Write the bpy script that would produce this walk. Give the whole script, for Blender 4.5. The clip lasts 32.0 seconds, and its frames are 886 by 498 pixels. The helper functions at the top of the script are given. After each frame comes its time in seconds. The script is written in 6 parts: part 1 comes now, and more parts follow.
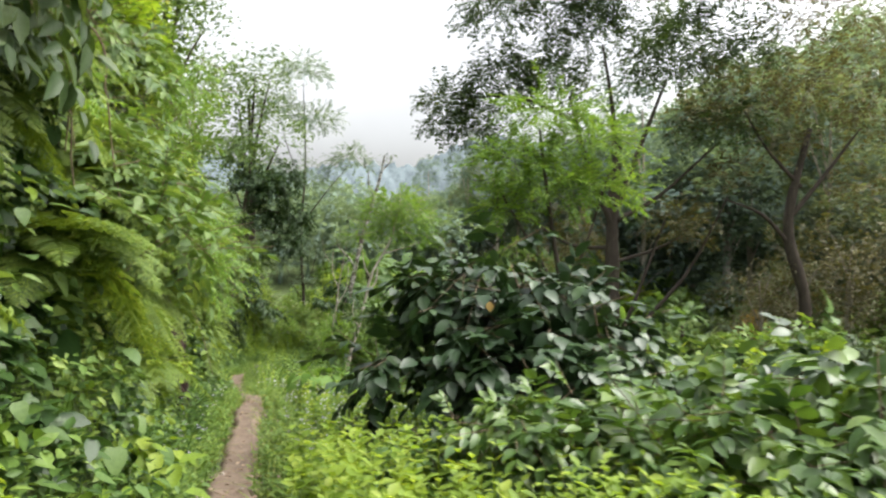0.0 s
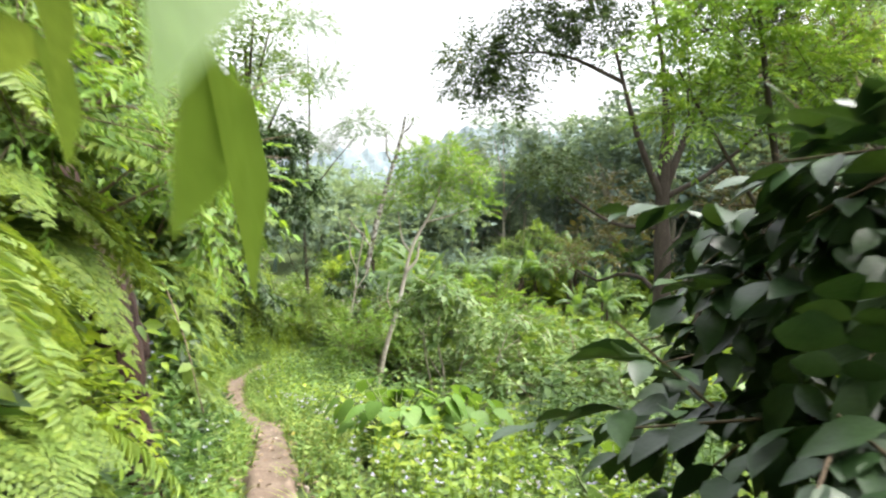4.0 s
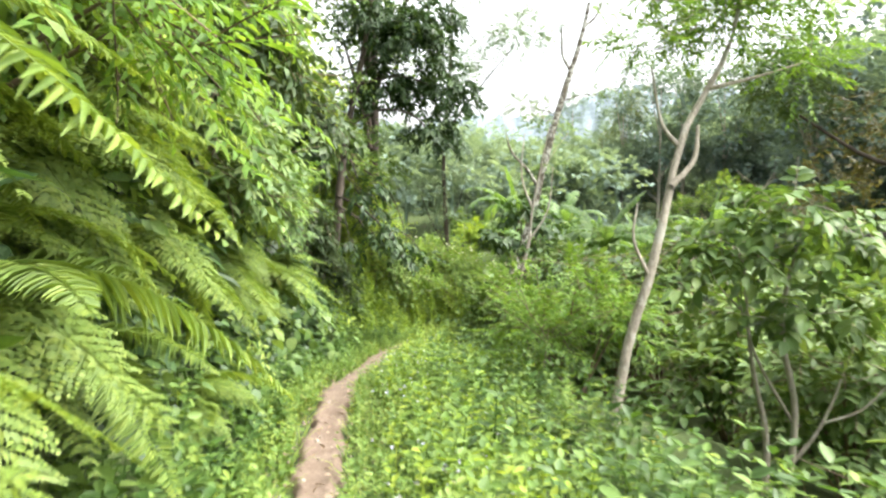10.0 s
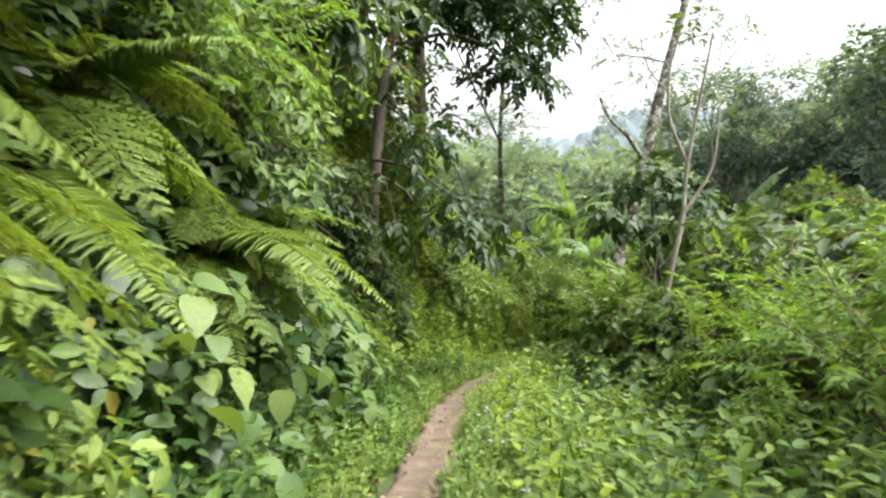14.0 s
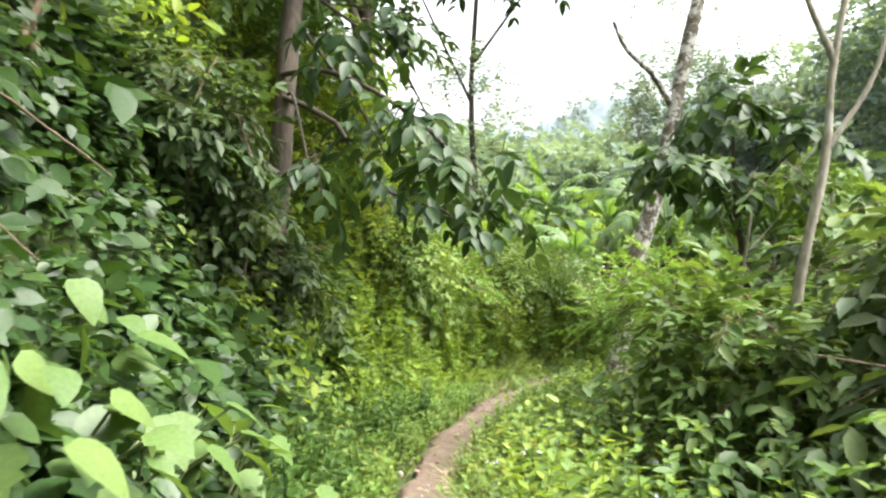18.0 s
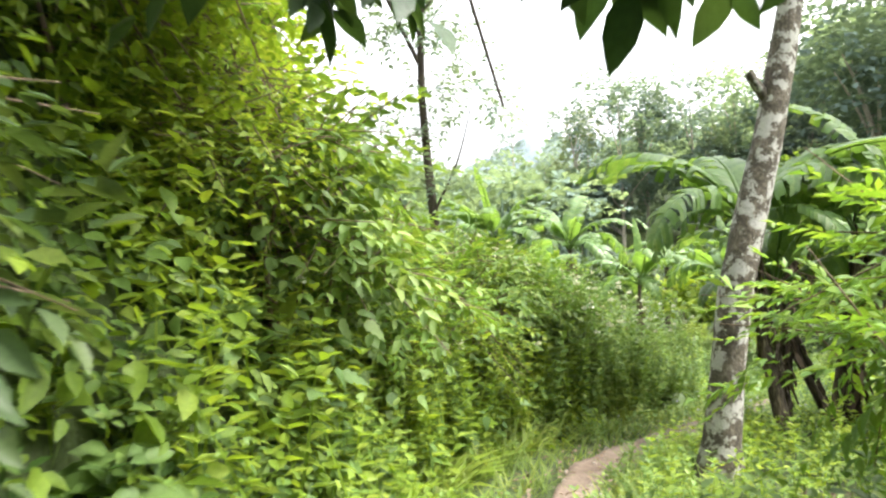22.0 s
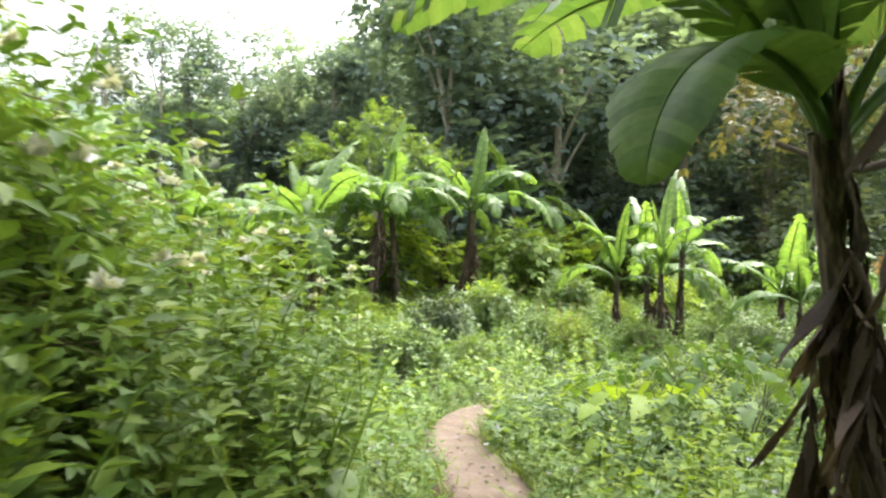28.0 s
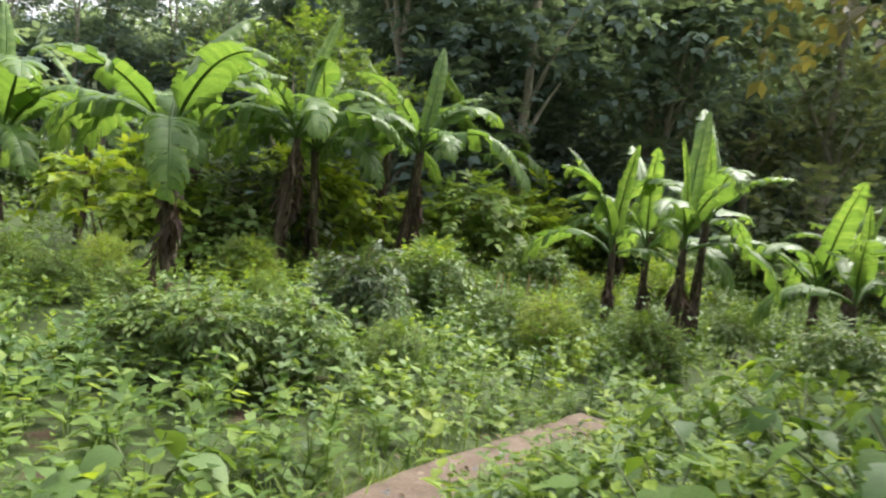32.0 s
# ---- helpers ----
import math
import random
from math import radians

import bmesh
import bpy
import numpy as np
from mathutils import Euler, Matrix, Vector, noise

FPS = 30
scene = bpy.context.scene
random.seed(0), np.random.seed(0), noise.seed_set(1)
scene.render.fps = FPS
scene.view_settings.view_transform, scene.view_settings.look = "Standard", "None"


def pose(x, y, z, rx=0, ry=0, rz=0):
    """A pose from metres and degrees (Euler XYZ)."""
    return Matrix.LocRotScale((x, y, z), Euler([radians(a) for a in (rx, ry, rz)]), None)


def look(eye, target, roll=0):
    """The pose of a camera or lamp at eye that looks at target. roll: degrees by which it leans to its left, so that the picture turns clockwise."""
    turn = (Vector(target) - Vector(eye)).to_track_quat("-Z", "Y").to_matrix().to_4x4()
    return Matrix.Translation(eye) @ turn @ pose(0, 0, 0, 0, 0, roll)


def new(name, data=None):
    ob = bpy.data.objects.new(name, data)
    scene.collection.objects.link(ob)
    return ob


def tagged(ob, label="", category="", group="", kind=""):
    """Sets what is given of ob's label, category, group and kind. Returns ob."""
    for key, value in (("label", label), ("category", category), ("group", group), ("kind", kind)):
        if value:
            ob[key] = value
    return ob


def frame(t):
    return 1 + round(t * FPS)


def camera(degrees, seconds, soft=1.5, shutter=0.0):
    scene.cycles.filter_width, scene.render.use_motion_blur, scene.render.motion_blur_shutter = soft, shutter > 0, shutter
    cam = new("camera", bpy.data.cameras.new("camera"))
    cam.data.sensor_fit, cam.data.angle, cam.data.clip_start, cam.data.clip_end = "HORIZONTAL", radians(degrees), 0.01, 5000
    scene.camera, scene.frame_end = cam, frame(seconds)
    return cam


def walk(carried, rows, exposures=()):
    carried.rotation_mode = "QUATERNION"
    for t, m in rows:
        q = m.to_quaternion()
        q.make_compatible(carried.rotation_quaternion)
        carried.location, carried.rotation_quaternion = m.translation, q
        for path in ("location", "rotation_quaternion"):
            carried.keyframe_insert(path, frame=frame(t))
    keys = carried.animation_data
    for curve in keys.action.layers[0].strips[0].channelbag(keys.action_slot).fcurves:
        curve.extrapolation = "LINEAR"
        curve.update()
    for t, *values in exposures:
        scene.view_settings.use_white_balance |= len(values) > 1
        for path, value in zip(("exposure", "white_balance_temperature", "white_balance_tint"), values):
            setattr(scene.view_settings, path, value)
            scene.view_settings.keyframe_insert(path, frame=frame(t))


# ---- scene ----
cam = camera(61.3, 32.0, soft=2.3, shutter=0.4)
METRES, EYE, TILT, LEAN, TURN = 44.0, 1.4, -1.5, 0.0, 0.0
ROWS = [
    (0.0, 0.0, 0.0, 0.0, 0.0, 0.0, -0.0),
    (0.5, -0.0058, 0.0142, -0.0006, 2.21, -0.79, -0.72),
    (1.0, -0.0096, 0.0298, -0.001, 4.27, -0.51, 0.1),
    (1.5, -0.0143, 0.0445, -0.0029, 4.09, -1.23, 0.03),
    (2.0, -0.0188, 0.0602, -0.0054, 5.45, -0.9, -0.46),
    (2.5, -0.0248, 0.0749, -0.0069, 5.63, -0.09, 0.12),
    (4.5, -0.0409, 0.1402, -0.0166, -1.76, -1.42, -0.28),
    (5.0, -0.0446, 0.1592, -0.0202, 0.93, -3.82, 0.84),
    (5.5, -0.0492, 0.176, -0.0216, 4.19, -4.78, 3.06),
    (6.0, -0.0521, 0.1924, -0.0243, 6.53, -6.31, 3.54),
    (6.5, -0.0557, 0.2074, -0.0265, 7.31, -8.89, 2.09),
    (7.0, -0.0587, 0.2251, -0.0272, 6.83, -8.94, -0.13),
    (7.5, -0.0622, 0.2396, -0.0279, 7.35, -7.62, -2.4),
    (8.0, -0.0673, 0.2544, -0.0289, 9.11, -6.55, -3.0),
    (8.5, -0.0701, 0.2682, -0.0309, 11.17, -5.13, -2.98),
    (9.0, -0.0738, 0.2844, -0.0336, 9.39, -5.51, -2.26),
    (9.5, -0.0768, 0.2986, -0.0355, 9.57, -5.85, -1.76),
    (10.0, -0.0801, 0.3144, -0.037, 9.03, -2.85, -0.66),
    (10.5, -0.0853, 0.3274, -0.0397, 13.87, -0.5, -0.53),
    (11.0, -0.0916, 0.3431, -0.0429, 14.69, 1.07, -0.19),
    (11.5, -0.097, 0.3578, -0.045, 15.2, 1.75, -1.19),
    (12.0, -0.1027, 0.3754, -0.0468, 11.92, 1.92, -0.49),
    (12.5, -0.1073, 0.3924, -0.0502, 11.95, 0.97, -0.11),
    (13.0, -0.1132, 0.4096, -0.052, 11.44, -0.64, -0.42),
    (13.5, -0.1159, 0.4259, -0.0535, 11.45, -1.47, -0.36),
    (14.0, -0.1223, 0.4414, -0.0567, 11.07, -0.83, 0.26),
    (14.5, -0.1267, 0.459, -0.0583, 9.46, 1.12, 1.07),
    (16.5, -0.1292, 0.4964, -0.0564, 7.62, -0.27, -0.65),
    (17.0, -0.1338, 0.5107, -0.0584, 6.47, -0.54, -0.48),
    (17.5, -0.1371, 0.5245, -0.0609, 8.61, -1.64, 0.34),
    (18.0, -0.1407, 0.5398, -0.0627, 8.03, -1.35, 0.66),
    (18.5, -0.1454, 0.5545, -0.0641, 9.0, -0.81, 1.09),
    (19.0, -0.1505, 0.5691, -0.0656, 6.3, -0.97, 0.94),
    (19.5, -0.1531, 0.5837, -0.0677, 4.37, -0.88, 0.69),
    (20.0, -0.1569, 0.5978, -0.0691, 3.03, -0.85, 0.63),
    (20.5, -0.1578, 0.6133, -0.0714, 2.53, -0.15, 1.21),
    (21.0, -0.1609, 0.6287, -0.0734, 2.09, 0.18, 1.2),
    (21.5, -0.1617, 0.644, -0.0747, 3.01, 1.68, 1.92),
    (22.0, -0.1641, 0.6592, -0.0765, 2.61, 1.97, 2.36),
    (22.5, -0.163, 0.6748, -0.0773, 0.32, 3.22, 3.17),
    (23.0, -0.1635, 0.6906, -0.0794, -2.04, 2.54, 2.2),
    (23.5, -0.1628, 0.7074, -0.0809, -4.88, 2.07, 1.69),
    (24.0, -0.1635, 0.7227, -0.0829, -8.4, 0.47, 0.31),
    (24.5, -0.1619, 0.7398, -0.0842, -14.01, 0.21, -0.42),
    (25.0, -0.1612, 0.7545, -0.0856, -17.48, -0.19, -1.67),
    (25.5, -0.1586, 0.771, -0.0868, -19.82, -0.1, -2.1),
    (27.5, -0.1414, 0.8305, -0.0922, -29.92, 0.31, -0.26),
    (28.0, -0.1346, 0.8447, -0.0939, -32.23, 0.02, -0.92),
    (28.5, -0.1254, 0.8591, -0.0954, -36.23, -0.13, -1.9),
    (29.0, -0.117, 0.8717, -0.0972, -39.74, -2.15, -4.04),
    (29.5, -0.1075, 0.8847, -0.0977, -43.69, -3.61, -5.68),
    (30.0, -0.0976, 0.8965, -0.099, -43.77, -4.26, -6.28),
    (30.5, -0.0874, 0.9085, -0.0995, -44.31, -2.81, -6.6),
    (31.0, -0.0785, 0.919, -0.1003, -42.37, -1.44, -6.84),
    (31.5, -0.0726, 0.931, -0.102, -39.48, -1.36, -7.06),
    (32.0, -0.064, 0.9429, -0.1034, -36.34, -2.14, -5.78),
]
walk(cam, [(t, pose(0, 0, EYE, TILT, LEAN, TURN) @ pose(METRES * x, METRES * y, METRES * z, 90 + pitch, roll, yaw)) for t, x, y, z, yaw, pitch, roll in ROWS],
     [(0, 1.12), (2.5, 1.6), (5, 1.85), (8, 2.0), (9, 2.0), (10, 2.05), (11, 1.75), (13, 1.55), (17, 2.05), (19, 2.15), (20, 2.2), (22.5, 2.3), (24, 1.65), (26, 1.8), (28, 2.3), (29, 2.2), (30, 2.38), (31, 2.0), (32, 1.5)])

# ---- light ----
SUN_EL, SUN_AZ = 57.0, 84.0
world = bpy.data.worlds.new("overcast_sky")
scene.world = world
world.use_nodes = True
wn = world.node_tree.nodes
wl = world.node_tree.links
wn.clear()
w_out = wn.new("ShaderNodeOutputWorld")
w_bg = wn.new("ShaderNodeBackground")
w_sky = wn.new("ShaderNodeTexSky")
w_sky.sky_type = "NISHITA"
w_sky.sun_disc = False
w_sky.sun_elevation = radians(SUN_EL)
w_sky.sun_rotation = radians(SUN_AZ)
w_sky.dust_density = 4.0
w_sky.air_density = 1.0
w_hsv = wn.new("ShaderNodeHueSaturation")
w_hsv.inputs["Saturation"].default_value = 0.16
w_hsv.inputs["Value"].default_value = 1.35
wl.new(w_sky.outputs[0], w_hsv.inputs["Color"])
# thin cloud: large soft mottling of the overcast
w_tc = wn.new("ShaderNodeTexCoord")
w_no = wn.new("ShaderNodeTexNoise")
w_no.inputs["Scale"].default_value = 2.2
w_no.inputs["Detail"].default_value = 4
w_mr = wn.new("ShaderNodeMapRange")
w_mr.inputs["From Min"].default_value = 0.35
w_mr.inputs["From Max"].default_value = 0.65
w_mr.inputs["To Min"].default_value = 0.85
w_mr.inputs["To Max"].default_value = 1.15
w_mul = wn.new("ShaderNodeVectorMath")
w_mul.operation = "SCALE"
wl.new(w_tc.outputs["Generated"], w_no.inputs["Vector"])
wl.new(w_no.outputs["Fac"], w_mr.inputs["Value"])
wl.new(w_hsv.outputs[0], w_mul.inputs[0])
wl.new(w_mr.outputs[0], w_mul.inputs["Scale"])
# an overcast sky is brighter overhead than at the horizon
w_sep = wn.new("ShaderNodeSeparateXYZ")
w_up = wn.new("ShaderNodeMapRange")
w_up.inputs["From Min"].default_value = 0.1
w_up.inputs["From Max"].default_value = 0.95
w_up.inputs["To Min"].default_value = 1.0
w_up.inputs["To Max"].default_value = 2.3
w_dome = wn.new("ShaderNodeVectorMath")
w_dome.operation = "SCALE"
wl.new(w_tc.outputs["Generated"], w_sep.inputs[0])
wl.new(w_sep.outputs["Z"], w_up.inputs["Value"])
wl.new(w_mul.outputs[0], w_dome.inputs[0])
wl.new(w_up.outputs[0], w_dome.inputs["Scale"])
wl.new(w_dome.outputs[0], w_bg.inputs["Color"])
w_bg.inputs["Strength"].default_value = 0.098
wl.new(w_bg.outputs[0], w_out.inputs["Surface"])

sun = new("sun", bpy.data.lights.new("sun", "SUN"))
sun.data.energy = 2.4
sun.data.angle = radians(34)
sun.data.color = (1.0, 0.96, 0.88)
az = radians(SUN_AZ)
sun_from = Vector((math.sin(az) * math.cos(radians(SUN_EL)), math.cos(az) * math.cos(radians(SUN_EL)), math.sin(radians(SUN_EL))))
sun.matrix_world = look(sun_from * 50, (0, 0, 0))


# ---- materials ----
def material(name):
    m = bpy.data.materials.new(name)
    m.use_nodes = True
    nt = m.node_tree
    nt.nodes.clear()
    return m, nt.nodes, nt.links, nt.nodes.new("ShaderNodeOutputMaterial")


def ramp(nodes, stops):
    r = nodes.new("ShaderNodeValToRGB")
    el = r.color_ramp.elements
    while len(el) < len(stops):
        el.new(0.5)
    for e, (p, c) in zip(el, stops):
        e.position, e.color = p, (*c, 1)
    return r


def leafy(name, dark, mid, light, old=(0.3, 0.26, 0.06), rough=0.52, through_light=0.32, patch=0.5, spec=0.26, grain=60.0, warm=1.13):
    """Leaves: each leaf its own tint, soft patches of tint over metres, fine relief, light shining through."""
    m, n, l, out = material(name)
    geo = n.new("ShaderNodeNewGeometry")
    dark, mid, light = [(c[0] * warm * 0.72, c[1] * 0.72, c[2] * 0.83) for c in (dark, mid, light)]
    tint = ramp(n, [(0.0, dark), (0.5, mid), (0.94, light), (0.99, old)])
    tc = n.new("ShaderNodeTexCoord")
    big = n.new("ShaderNodeTexNoise")
    big.inputs["Scale"].default_value = patch
    big.inputs["Detail"].default_value = 3
    l.new(tc.outputs["Object"], big.inputs["Vector"])
    mix = n.new("ShaderNodeMath")
    mix.operation = "MULTIPLY_ADD"
    mix.inputs[1].default_value = 0.62
    l.new(geo.outputs["Random Per Island"], mix.inputs[0])
    sh = n.new("ShaderNodeMapRange")
    sh.inputs["From Min"].default_value = 0.3
    sh.inputs["From Max"].default_value = 0.7
    sh.inputs["To Max"].default_value = 0.38
    l.new(big.outputs["Fac"], sh.inputs["Value"])
    l.new(sh.outputs[0], mix.inputs[2])
    l.new(mix.outputs[0], tint.inputs["Fac"])
    fine = n.new("ShaderNodeTexNoise")
    fine.inputs["Scale"].default_value = grain
    fine.inputs["Detail"].default_value = 2
    l.new(tc.outputs["Object"], fine.inputs["Vector"])
    col = n.new("ShaderNodeMix")
    col.data_type = "RGBA"
    col.blend_type = "MULTIPLY"
    col.inputs[0].default_value = 0.45
    fr = ramp(n, [(0.3, (0.6, 0.62, 0.5)), (0.7, (1.15, 1.12, 1.1))])
    l.new(fine.outputs["Fac"], fr.inputs["Fac"])
    l.new(tint.outputs["Color"], col.inputs[6])
    l.new(fr.outputs["Color"], col.inputs[7])
    bump = n.new("ShaderNodeBump")
    bump.inputs["Strength"].default_value = 0.25
    bump.inputs["Distance"].default_value = 0.006
    l.new(fine.outputs["Fac"], bump.inputs["Height"])
    p = n.new("ShaderNodeBsdfPrincipled")
    p.inputs["Roughness"].default_value = rough
    p.inputs["Specular IOR Level"].default_value = spec
    l.new(col.outputs[2], p.inputs["Base Color"])
    l.new(bump.outputs[0], p.inputs["Normal"])
    t = n.new("ShaderNodeBsdfTranslucent")
    lit = n.new("ShaderNodeMix")
    lit.data_type = "RGBA"
    lit.blend_type = "MULTIPLY"
    lit.inputs[0].default_value = 1.0
    lit.inputs[7].default_value = (1.5, 1.42, 0.62, 1)
    l.new(col.outputs[2], lit.inputs[6])
    l.new(lit.outputs[2], t.inputs["Color"])
    ms = n.new("ShaderNodeMixShader")
    ms.inputs[0].default_value = through_light
    l.new(p.outputs[0], ms.inputs[1])
    l.new(t.outputs[0], ms.inputs[2])
    l.new(ms.outputs[0], out.inputs["Surface"])
    return m


def earthy(name, stops, scale=3.0, rough=0.9, bump_d=0.02, stretch=(1, 1, 1), fine_scale=40.0, blotch=None):
    """Soil, bark and stone: two scales of noise in the colour, relief from both; blotch adds pale patches of lichen."""
    stops = [(p, tuple(0.74 * v for v in c)) for p, c in stops]
    m, n, l, out = material(name)
    tc = n.new("ShaderNodeTexCoord")
    mp = n.new("ShaderNodeMapping")
    mp.inputs["Scale"].default_value = stretch
    l.new(tc.outputs["Object"], mp.inputs["Vector"])
    a = n.new("ShaderNodeTexNoise")
    a.inputs["Scale"].default_value = scale
    a.inputs["Detail"].default_value = 6
    a.inputs["Roughness"].default_value = 0.65
    b = n.new("ShaderNodeTexNoise")
    b.inputs["Scale"].default_value = fine_scale
    b.inputs["Detail"].default_value = 4
    l.new(mp.outputs[0], a.inputs["Vector"])
    l.new(mp.outputs[0], b.inputs["Vector"])
    s = n.new("ShaderNodeMath")
    s.operation = "MULTIPLY_ADD"
    s.inputs[1].default_value = 0.4
    half = n.new("ShaderNodeMath")
    half.operation = "MULTIPLY"
    half.inputs[1].default_value = 0.6
    l.new(a.outputs["Fac"], half.inputs[0])
    l.new(b.outputs["Fac"], s.inputs[0])
    l.new(half.outputs[0], s.inputs[2])
    r = ramp(n, stops)
    l.new(s.outputs[0], r.inputs["Fac"])
    colour = r.outputs["Color"]
    if blotch:
        v = n.new("ShaderNodeTexNoise")
        v.inputs["Scale"].default_value = blotch[0]
        v.inputs["Detail"].default_value = 5
        v.inputs["Roughness"].default_value = 0.7
        l.new(tc.outputs["Object"], v.inputs["Vector"])
        k = ramp(n, [(blotch[1], (0, 0, 0)), (blotch[1] + 0.05, (1, 1, 1))])
        l.new(v.outputs["Fac"], k.inputs["Fac"])
        mx = n.new("ShaderNodeMix")
        mx.data_type = "RGBA"
        l.new(k.outputs["Color"], mx.inputs[0])
        l.new(colour, mx.inputs[6])
        mx.inputs[7].default_value = (*[0.74 * v for v in blotch[2]], 1)
        colour = mx.outputs[2]
    bump = n.new("ShaderNodeBump")
    bump.inputs["Strength"].default_value = 0.7
    bump.inputs["Distance"].default_value = bump_d
    l.new(s.outputs[0], bump.inputs["Height"])
    p = n.new("ShaderNodeBsdfPrincipled")
    p.inputs["Roughness"].default_value = rough
    p.inputs["Specular IOR Level"].default_value = 0.25
    l.new(colour, p.inputs["Base Color"])
    l.new(bump.outputs[0], p.inputs["Normal"])
    l.new(p.outputs[0], out.inputs["Surface"])
    return m


M_WEED = leafy("weed_leaf", (0.06, 0.13, 0.025), (0.13, 0.25, 0.045), (0.24, 0.36, 0.07), through_light=0.35)
# weed green again, darkened in colour for plants that stand in shade
M_WEED_SHADED = leafy("shaded_weed_leaf", (0.03, 0.075, 0.015), (0.06, 0.14, 0.025), (0.11, 0.21, 0.04), rough=0.48)
M_LIME = leafy("lime_leaf", (0.13, 0.25, 0.025), (0.22, 0.37, 0.04), (0.34, 0.47, 0.07), through_light=0.46)
M_GRASS = leafy("grass_blade", (0.1, 0.19, 0.03), (0.18, 0.29, 0.05), (0.3, 0.38, 0.1), old=(0.4, 0.34, 0.16), through_light=0.35)
M_HEART = leafy("heart_leaf", (0.09, 0.21, 0.04), (0.15, 0.31, 0.06), (0.23, 0.39, 0.08), through_light=0.35)
M_FERN = leafy("fern_frond", (0.08, 0.16, 0.025), (0.15, 0.26, 0.04), (0.25, 0.36, 0.06), through_light=0.35)
# dark vine green, taken darker still to hold the bank's shade
M_VINE_SHADED = leafy("shaded_vine_leaf", (0.02, 0.055, 0.015), (0.042, 0.1, 0.024), (0.085, 0.165, 0.04), rough=0.4)
M_COFFEE = leafy("coffee_leaf", (0.014, 0.038, 0.013), (0.028, 0.07, 0.02), (0.06, 0.125, 0.033), rough=0.42, through_light=0.12, spec=0.36, old=(0.16, 0.22, 0.03))
M_COFFEE_YOUNG = leafy("young_coffee_leaf", (0.04, 0.1, 0.02), (0.078, 0.17, 0.032), (0.17, 0.28, 0.05), rough=0.36, through_light=0.3, spec=0.4)
M_SHRUB = leafy("shrub_leaf", (0.055, 0.125, 0.03), (0.11, 0.21, 0.05), (0.2, 0.31, 0.08))
M_FEATHER = leafy("feathery_leaf", (0.08, 0.19, 0.03), (0.14, 0.29, 0.04), (0.23, 0.38, 0.06), through_light=0.4)
M_TREE = leafy("tree_leaf", (0.03, 0.065, 0.022), (0.06, 0.115, 0.036), (0.11, 0.175, 0.055), rough=0.5)
# far leaves: pale blue-grey distance haze is mixed into these base colours
M_FOREST_HAZE = leafy("hazed_forest_leaf", (0.155, 0.22, 0.165), (0.205, 0.285, 0.215), (0.26, 0.345, 0.265), old=(0.22, 0.28, 0.2), warm=1.0, rough=0.8, through_light=0.42, spec=0.12, patch=0.15)
M_FOREST_HAZE_DIM = leafy("dim_hazed_forest_leaf", (0.11, 0.165, 0.14), (0.15, 0.215, 0.18), (0.2, 0.27, 0.22), old=(0.17, 0.22, 0.18), warm=1.0, rough=0.8, through_light=0.42, spec=0.12, patch=0.15)
M_FOREST_HAZE_OLIVE = leafy("olive_hazed_forest_leaf", (0.12, 0.165, 0.095), (0.175, 0.23, 0.135), (0.235, 0.295, 0.175), old=(0.22, 0.24, 0.15), warm=1.05, rough=0.8, through_light=0.42, spec=0.12, patch=0.15)
M_OVER = leafy("dark_broad_leaf", (0.018, 0.045, 0.016), (0.035, 0.08, 0.025), (0.07, 0.13, 0.04), rough=0.48, through_light=0.3, spec=0.22)
M_BROWNISH = leafy("olive_brown_leaf", (0.06, 0.064, 0.026), (0.12, 0.115, 0.045), (0.19, 0.17, 0.065), old=(0.2, 0.15, 0.06), warm=1.0, rough=0.55)
M_BANANA = leafy("banana_leaf", (0.075, 0.165, 0.04), (0.12, 0.24, 0.06), (0.2, 0.32, 0.1), rough=0.42, through_light=0.48, spec=0.3, grain=25)
M_DEAD = leafy("dead_leaf", (0.03, 0.025, 0.02), (0.09, 0.074, 0.055), (0.3, 0.25, 0.185), old=(0.3, 0.2, 0.1), rough=0.8, through_light=0.15, spec=0.15)
M_LITTER = leafy("fallen_leaf", (0.12, 0.085, 0.055), (0.24, 0.175, 0.115), (0.4, 0.31, 0.21), old=(0.3, 0.22, 0.12), rough=0.8, through_light=0.1, spec=0.15, warm=1.0)
M_LILAC = leafy("lilac_flower", (0.42, 0.42, 0.62), (0.6, 0.6, 0.78), (0.75, 0.75, 0.86), old=(0.8, 0.8, 0.8), warm=1.0, rough=0.7)
M_WHITE = leafy("white_flower", (0.6, 0.62, 0.55), (0.75, 0.76, 0.7), (0.85, 0.85, 0.8), old=(0.7, 0.7, 0.62), warm=1.0, rough=0.7)
M_ORANGE = leafy("yellow_orange_leaf", (0.2, 0.15, 0.04), (0.36, 0.24, 0.07), (0.5, 0.38, 0.14), rough=0.6, warm=1.05)
M_SOIL = earthy("weedy_soil", [(0.32, (0.028, 0.04, 0.012)), (0.5, (0.058, 0.085, 0.024)), (0.68, (0.1, 0.135, 0.04))], scale=2.2, bump_d=0.06, blotch=(0.9, 0.62, (0.075, 0.05, 0.03)))
M_PATH = earthy("trodden_earth", [(0.32, (0.085, 0.058, 0.041)), (0.5, (0.15, 0.108, 0.079)), (0.66, (0.235, 0.18, 0.137))], scale=3.5, bump_d=0.02)
